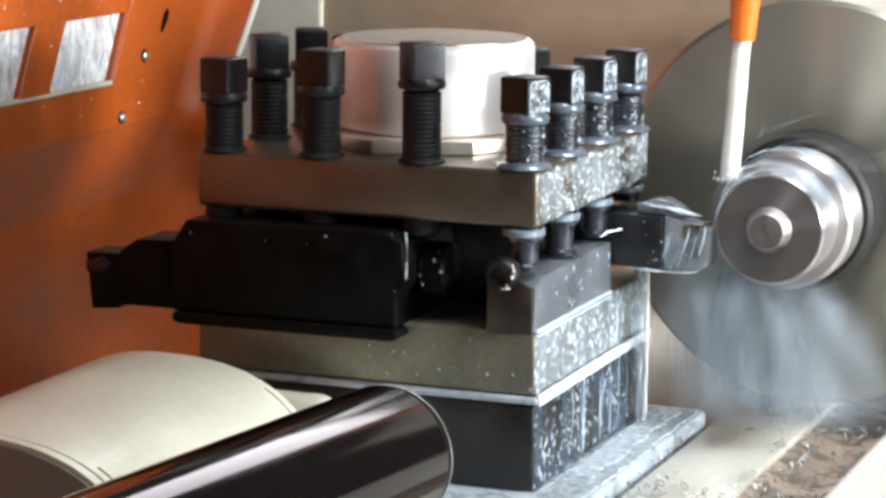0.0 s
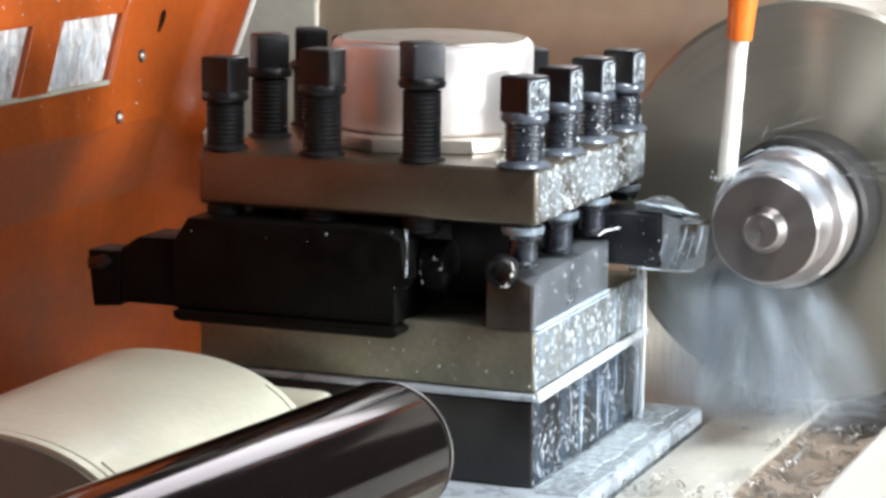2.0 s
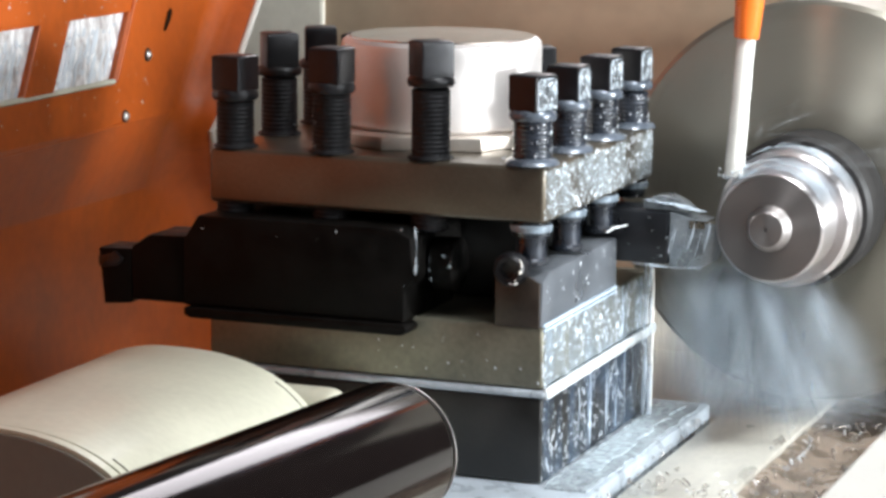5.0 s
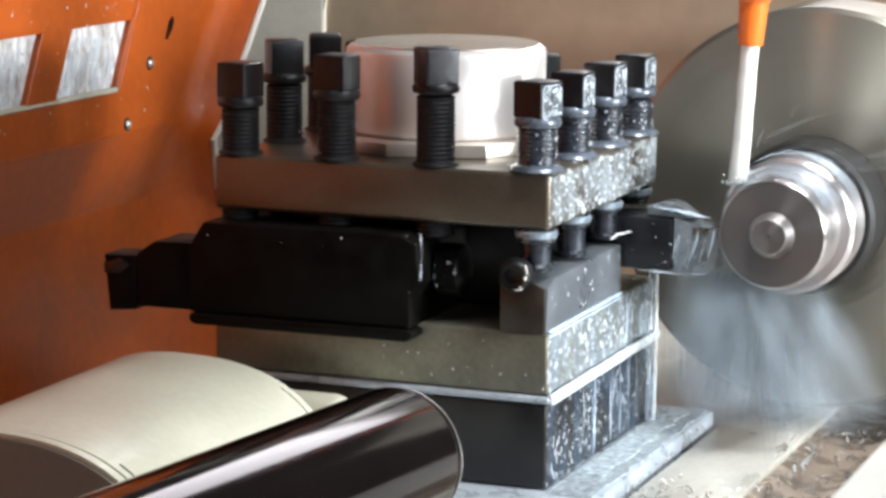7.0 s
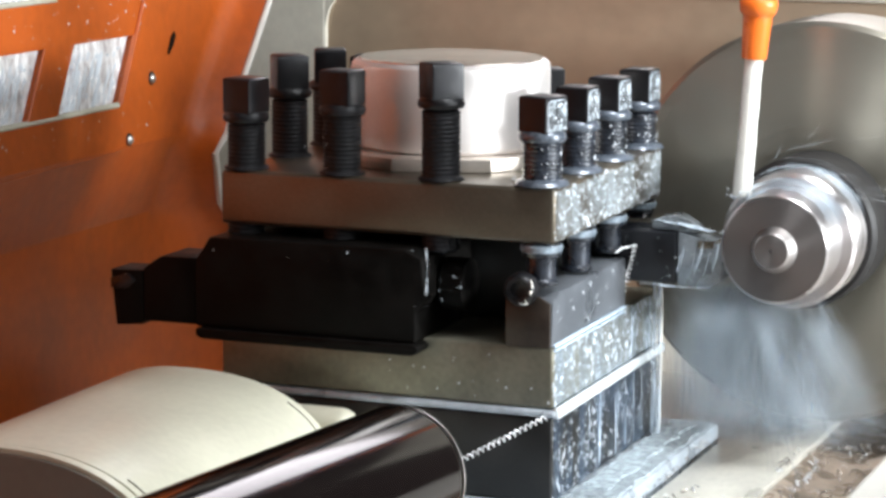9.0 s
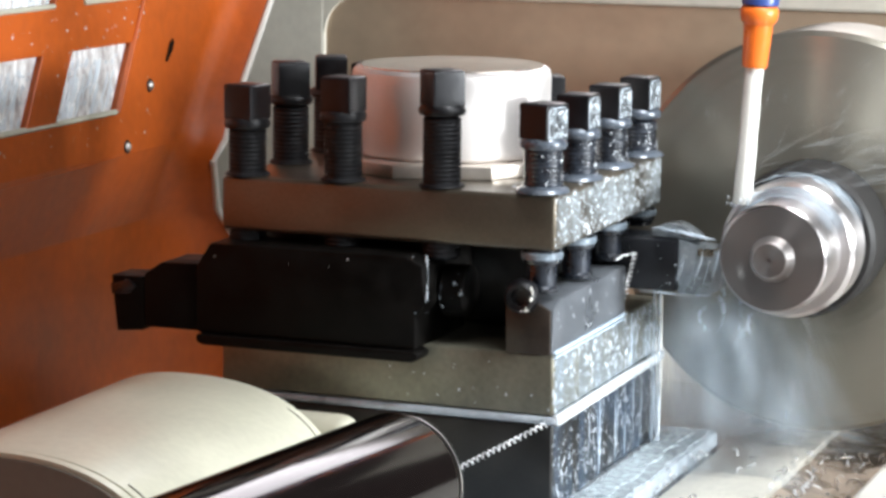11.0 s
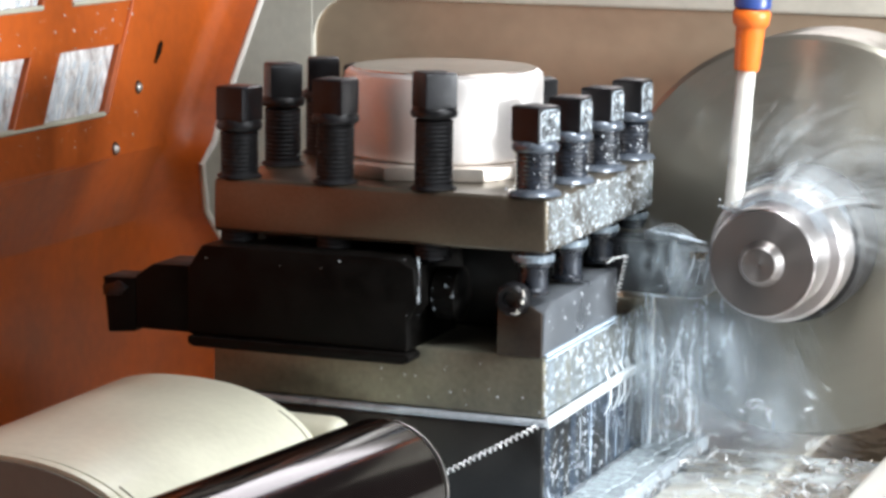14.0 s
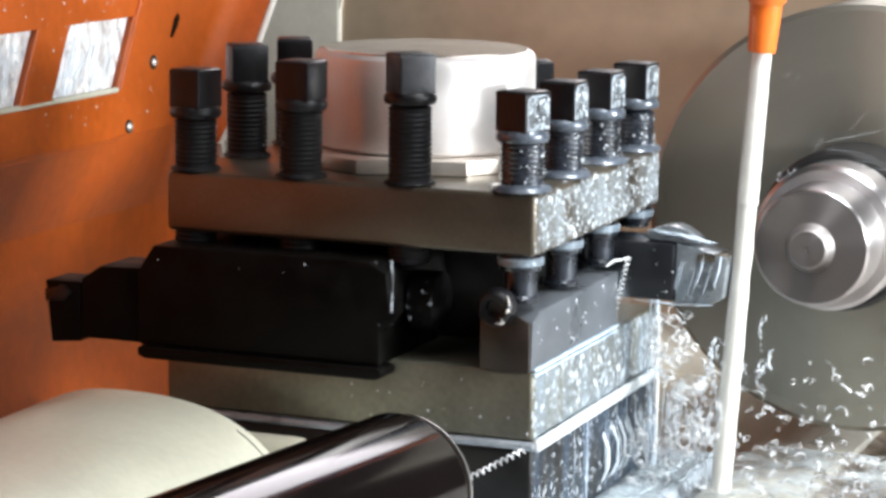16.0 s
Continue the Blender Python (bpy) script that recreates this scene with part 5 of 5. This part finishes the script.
def motions():
    for ob in RIDERS:
        x, y, z = ob.location
        walk(ob, [(t, pose(x, y + d, z)) for t, d in FEED])
    # what clings to the bar follows the tool, then is drawn back along the bar as the jet leaves it
    for ob in (WRAP, HAZE):
        rows = [(t, pose(0, d, 0)) for t, d in FEED if t < 15.2]
        walk(ob, rows + [(15.45, pose(0, 0.0127, 0)), (15.7, pose(0, 0.034, 0)), (16.0, pose(0, 0.034, 0))])
    # the spindle turns
    for ob in (CHUCK, WORKPIECE):
        walk(ob, [(i / 30, pose(AX, 0, AZ, 0, 75.0 * i, 0)) for i in range(0, 481)])
    # the lower jet slides down out of the upper one
    rows = []
    for t in [d[0] for d in FEED[:-3]] + [15.45, 15.5, 15.62, 15.72, 15.8, 15.9, 16.0]:
        s = min(1.0, max(0.0, (t - 15.55) / 0.22))
        d = FLOW * (-0.0640 + s * 0.1265)
        rows.append((t, pose(d.x, feed(t) + d.y, d.z)))
    walk(LOWER, sorted(rows, key=lambda r: r[0]))
    # spray falls and is made anew, bunch by bunch
    for k, (ob, way, reach, phase) in enumerate(SPRAY):
        rows = []
        for i in range(0, 81):
            t = i * 0.2
            f = (t / 0.6 + phase) % 1.0
            f = f if f < 0.72 else (1 - f) * 2.5
            d = Vector(way) * reach * (f - 0.5) + Vector((0, 0, -0.11 * min(1.0, max(0.0, (t - (9.4 if k < 3 else 15.5)) / (1.8 if k < 3 else 0.4)))))
            y = feed(t) * 0.3
            rows.append((t, pose(d.x, d.y + y, d.z)))
        walk(ob, rows)
    # bursts leave the bar once the cut runs wet, hang under the tool in quick bounces and fall with the retreat
    for k, ob in enumerate(SPLASHES):
        rng2 = random.Random(500 + k)
        go = 10.4 + 0.75 * k
        home = (rng2.uniform(-0.050, -0.022), rng2.uniform(-0.004, 0.012), -0.030 - 0.012 * k)
        rows = still(go, pose(0, 0, 0))
        t = go + 0.25
        while t < 15.95:
            drop = 0.014 if t > 15.4 else 0.0
            rows.append((t, pose(home[0] + rng2.uniform(-0.004, 0.004), home[1] + feed(t) * 0.5, home[2] - drop + rng2.uniform(-0.006, 0.006))))
            t += 0.3
        rows.append((16.0, rows[-1][1]))
        walk(ob, rows)
    # the pour comes over the post's side as the coolant backs up on the tool
    for k, ob in enumerate(POURS):
        rows = []
        out = 11.2 + 0.35 * k
        for i in range(0, 65):
            t = i * 0.25
            f = min(1.0, max(0.0, (t - out) / 0.5))
            shake = f * 0.003 * math.sin(i * 2.3 + 1.7 * k)
            rows.append((t, pose(-0.068 * (1 - f) + shake * 0.4, feed(t) - 0.012 * (1 - f), shake - 0.001 - (0.075 if k not in (0, 5) else 0.02) * min(1.0, max(0.0, (t - 15.25) / 0.5)))))
        walk(ob, rows)
    # foam wells out of the slot over the tool, late in the cut
    for k, ob in enumerate(WASH):
        rows = []
        for i in range(0, 81):
            t = i * 0.2
            f = min(1.0, max(0.0, (t - 12.5 + 0.9 * k) / 0.6))
            g = min(1.0, max(0.0, (t - 15.2) / 0.4))
            rows.append((t, pose(-0.055 * (1 - f) - 0.030 * g + f * 0.0015 * math.sin(i * 2.1 + k), feed(t) - 0.006 * (1 - f), f * 0.0015 * math.sin(i * 1.7 + k) - 0.018 * g)))
        walk(ob, rows)
    # the dense fan comes while the jet still hits the bar's end, and stops with the retreat
    for k, ob in enumerate(LATE_FAN):
        rows = still(14.6 + 0.1 * k, pose(0, 0, -0.12))
        for i in range(150, 157):
            rows.append((i * 0.1, pose(0.0015 * math.sin(i * 2.2 + k), 0.3 * feed(i * 0.1), 0.004 * math.sin(i * 1.9 + 2 * k))))
        walk(ob, rows + [(15.9, pose(0, 0, -0.12)), (16.0, pose(0, 0, -0.12))])
    walk(POOL, [(t, pose(0.0006 * math.sin(t * 6), 0.15 * (1 - min(1.0, max(0.0, (t - 10.8) / 1.6))) + 0.001 * math.sin(t * 5), 0)) for t in [0.25 * i for i in range(65)]])
    for k, ob in enumerate(FLUNG[1:] + FLUNG_MIST):
        back = Matrix.Translation((0, 0.086, 0))
        rows = still(10.9 + 0.04 * k, back)
        for i in range(112, 154):
            rows.append((i * 0.1, Matrix.Translation((AX, 0, AZ)) @ pose(0, 0, 0, 0, 10 * math.sin(i * 1.7 + 2 * k), 0) @ Matrix.Translation((-AX, 0, -AZ))))
        rows += [(15.55, back), (16.0, back)]
        walk(ob, rows)
    for k, ob in enumerate(FLUNG[:1]):
        walk(ob, [(i * 0.1, Matrix.Translation((AX, 0, AZ)) @ pose(0, 0, 0, 0, 9 * math.sin(i * 1.7 + 2 * k), 0) @ Matrix.Translation((-AX, 0, -AZ))) for i in range(161)])
    for k, ob in enumerate(MISTS):
        walk(ob, [(i * 0.25, pose(0.0015 * math.sin(i * 1.1 + k) - (0.003 + 0.008 * min(1.0, i * 0.25 / 8) + 0.014 * min(1.0, max(0.0, (i * 0.25 - 9.6) / 1.6))) * (k > 1), 0, 0.0012 * math.sin(i * 0.8 + 2 * k) - (0.085 * min(1.0, max(0.0, (i * 0.25 - 9.5) / 1.8)) if k in (3, 5) else 0.0) - 0.11 * min(1.0, max(0.0, (i * 0.25 - 15.5) / 0.5)))) for i in range(65)])
    # chips fly from the cut and settle on the bed
    rng = random.Random(33)
    for k in range(178):
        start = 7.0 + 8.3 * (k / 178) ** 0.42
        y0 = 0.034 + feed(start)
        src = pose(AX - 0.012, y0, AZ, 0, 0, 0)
        end = (rng.uniform(0.100, 0.196), rng.uniform(-0.055, 0.100), Z_BED + 0.0015)
        if end[0] < 0.107:
            end = (0.107, end[1], end[2])
        turn = [rng.uniform(30, 140), rng.uniform(-40, 40), rng.uniform(0, 360)]
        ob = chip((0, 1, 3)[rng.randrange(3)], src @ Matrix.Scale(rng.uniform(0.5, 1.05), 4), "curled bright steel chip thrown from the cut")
        ox, oy = AX - 0.028, y0
        up = rng.uniform(0.0, 0.01)
        mid = pose((ox + end[0]) / 2, (oy + end[1]) / 2, AZ - 0.03 + up, turn[0] * 0.5, turn[1], turn[2] * 0.2)
        stop = min(15.95, start + 0.45)
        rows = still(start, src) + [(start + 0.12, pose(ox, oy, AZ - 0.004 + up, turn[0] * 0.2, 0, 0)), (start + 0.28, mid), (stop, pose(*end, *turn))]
        # more than half of the later ones are kept dancing by the falling coolant
        if start > 11.2 and rng.random() < 0.7:
            t = stop + 0.25
            while t < 15.9:
                spot = (rng.uniform(0.100, 0.192), rng.uniform(-0.005, 0.085), Z_BED + 0.004 + 0.050 * rng.random() ** 1.7)
                rows.append((t, pose(*spot, turn[0] + rng.uniform(-30, 30), turn[1], turn[2] + rng.uniform(-30, 30))))
                t += 0.3
        if rows[-1][0] < 15.99:
            rows.append((16.0, rows[-1][1]))
        walk(ob, rows)
    for k, ob in enumerate(NESTS):
        x0, z0 = (0.103, 0.112, 0.096)[k], (-0.078, -0.108, -0.120)[k]
        go = 14.45 + 0.15 * k
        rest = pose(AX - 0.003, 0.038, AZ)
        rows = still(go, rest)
        t = go + 0.3
        while t < 15.9:
            rows.append((t, pose(x0 + 0.002 * math.sin(t * 7 + k), 0.030 + feed(t), z0 + 0.002 * math.sin(t * 5 + 2 * k), 0, 12 * math.sin(t * 3 + k), 0)))
            t += 0.2
        rows.append((16.0, pose(x0, 0.030 + feed(16.0), z0 - 0.002, 0, 8, 0)))
        walk(ob, rows)
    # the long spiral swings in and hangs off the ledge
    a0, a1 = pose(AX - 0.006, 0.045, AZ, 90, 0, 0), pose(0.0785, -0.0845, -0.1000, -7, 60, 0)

    def spiral_at(t):
        return Matrix.Translation((0, feed(t), 0)) @ a1
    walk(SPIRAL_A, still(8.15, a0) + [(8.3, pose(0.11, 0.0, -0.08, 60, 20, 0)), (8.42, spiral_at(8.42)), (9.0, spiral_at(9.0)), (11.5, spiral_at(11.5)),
                    (14.5, spiral_at(14.5)), (15.15, spiral_at(15.15)), (15.5, spiral_at(15.5)), (16.0, spiral_at(16.0))])
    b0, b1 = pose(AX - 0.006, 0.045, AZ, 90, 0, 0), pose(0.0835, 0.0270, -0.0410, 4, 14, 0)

    def hang(t):
        return Matrix.Translation((0, feed(t), 0)) @ b1
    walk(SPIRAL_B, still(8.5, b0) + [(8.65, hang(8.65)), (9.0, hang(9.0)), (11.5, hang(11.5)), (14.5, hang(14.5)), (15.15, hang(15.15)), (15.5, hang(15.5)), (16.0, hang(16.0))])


motions()
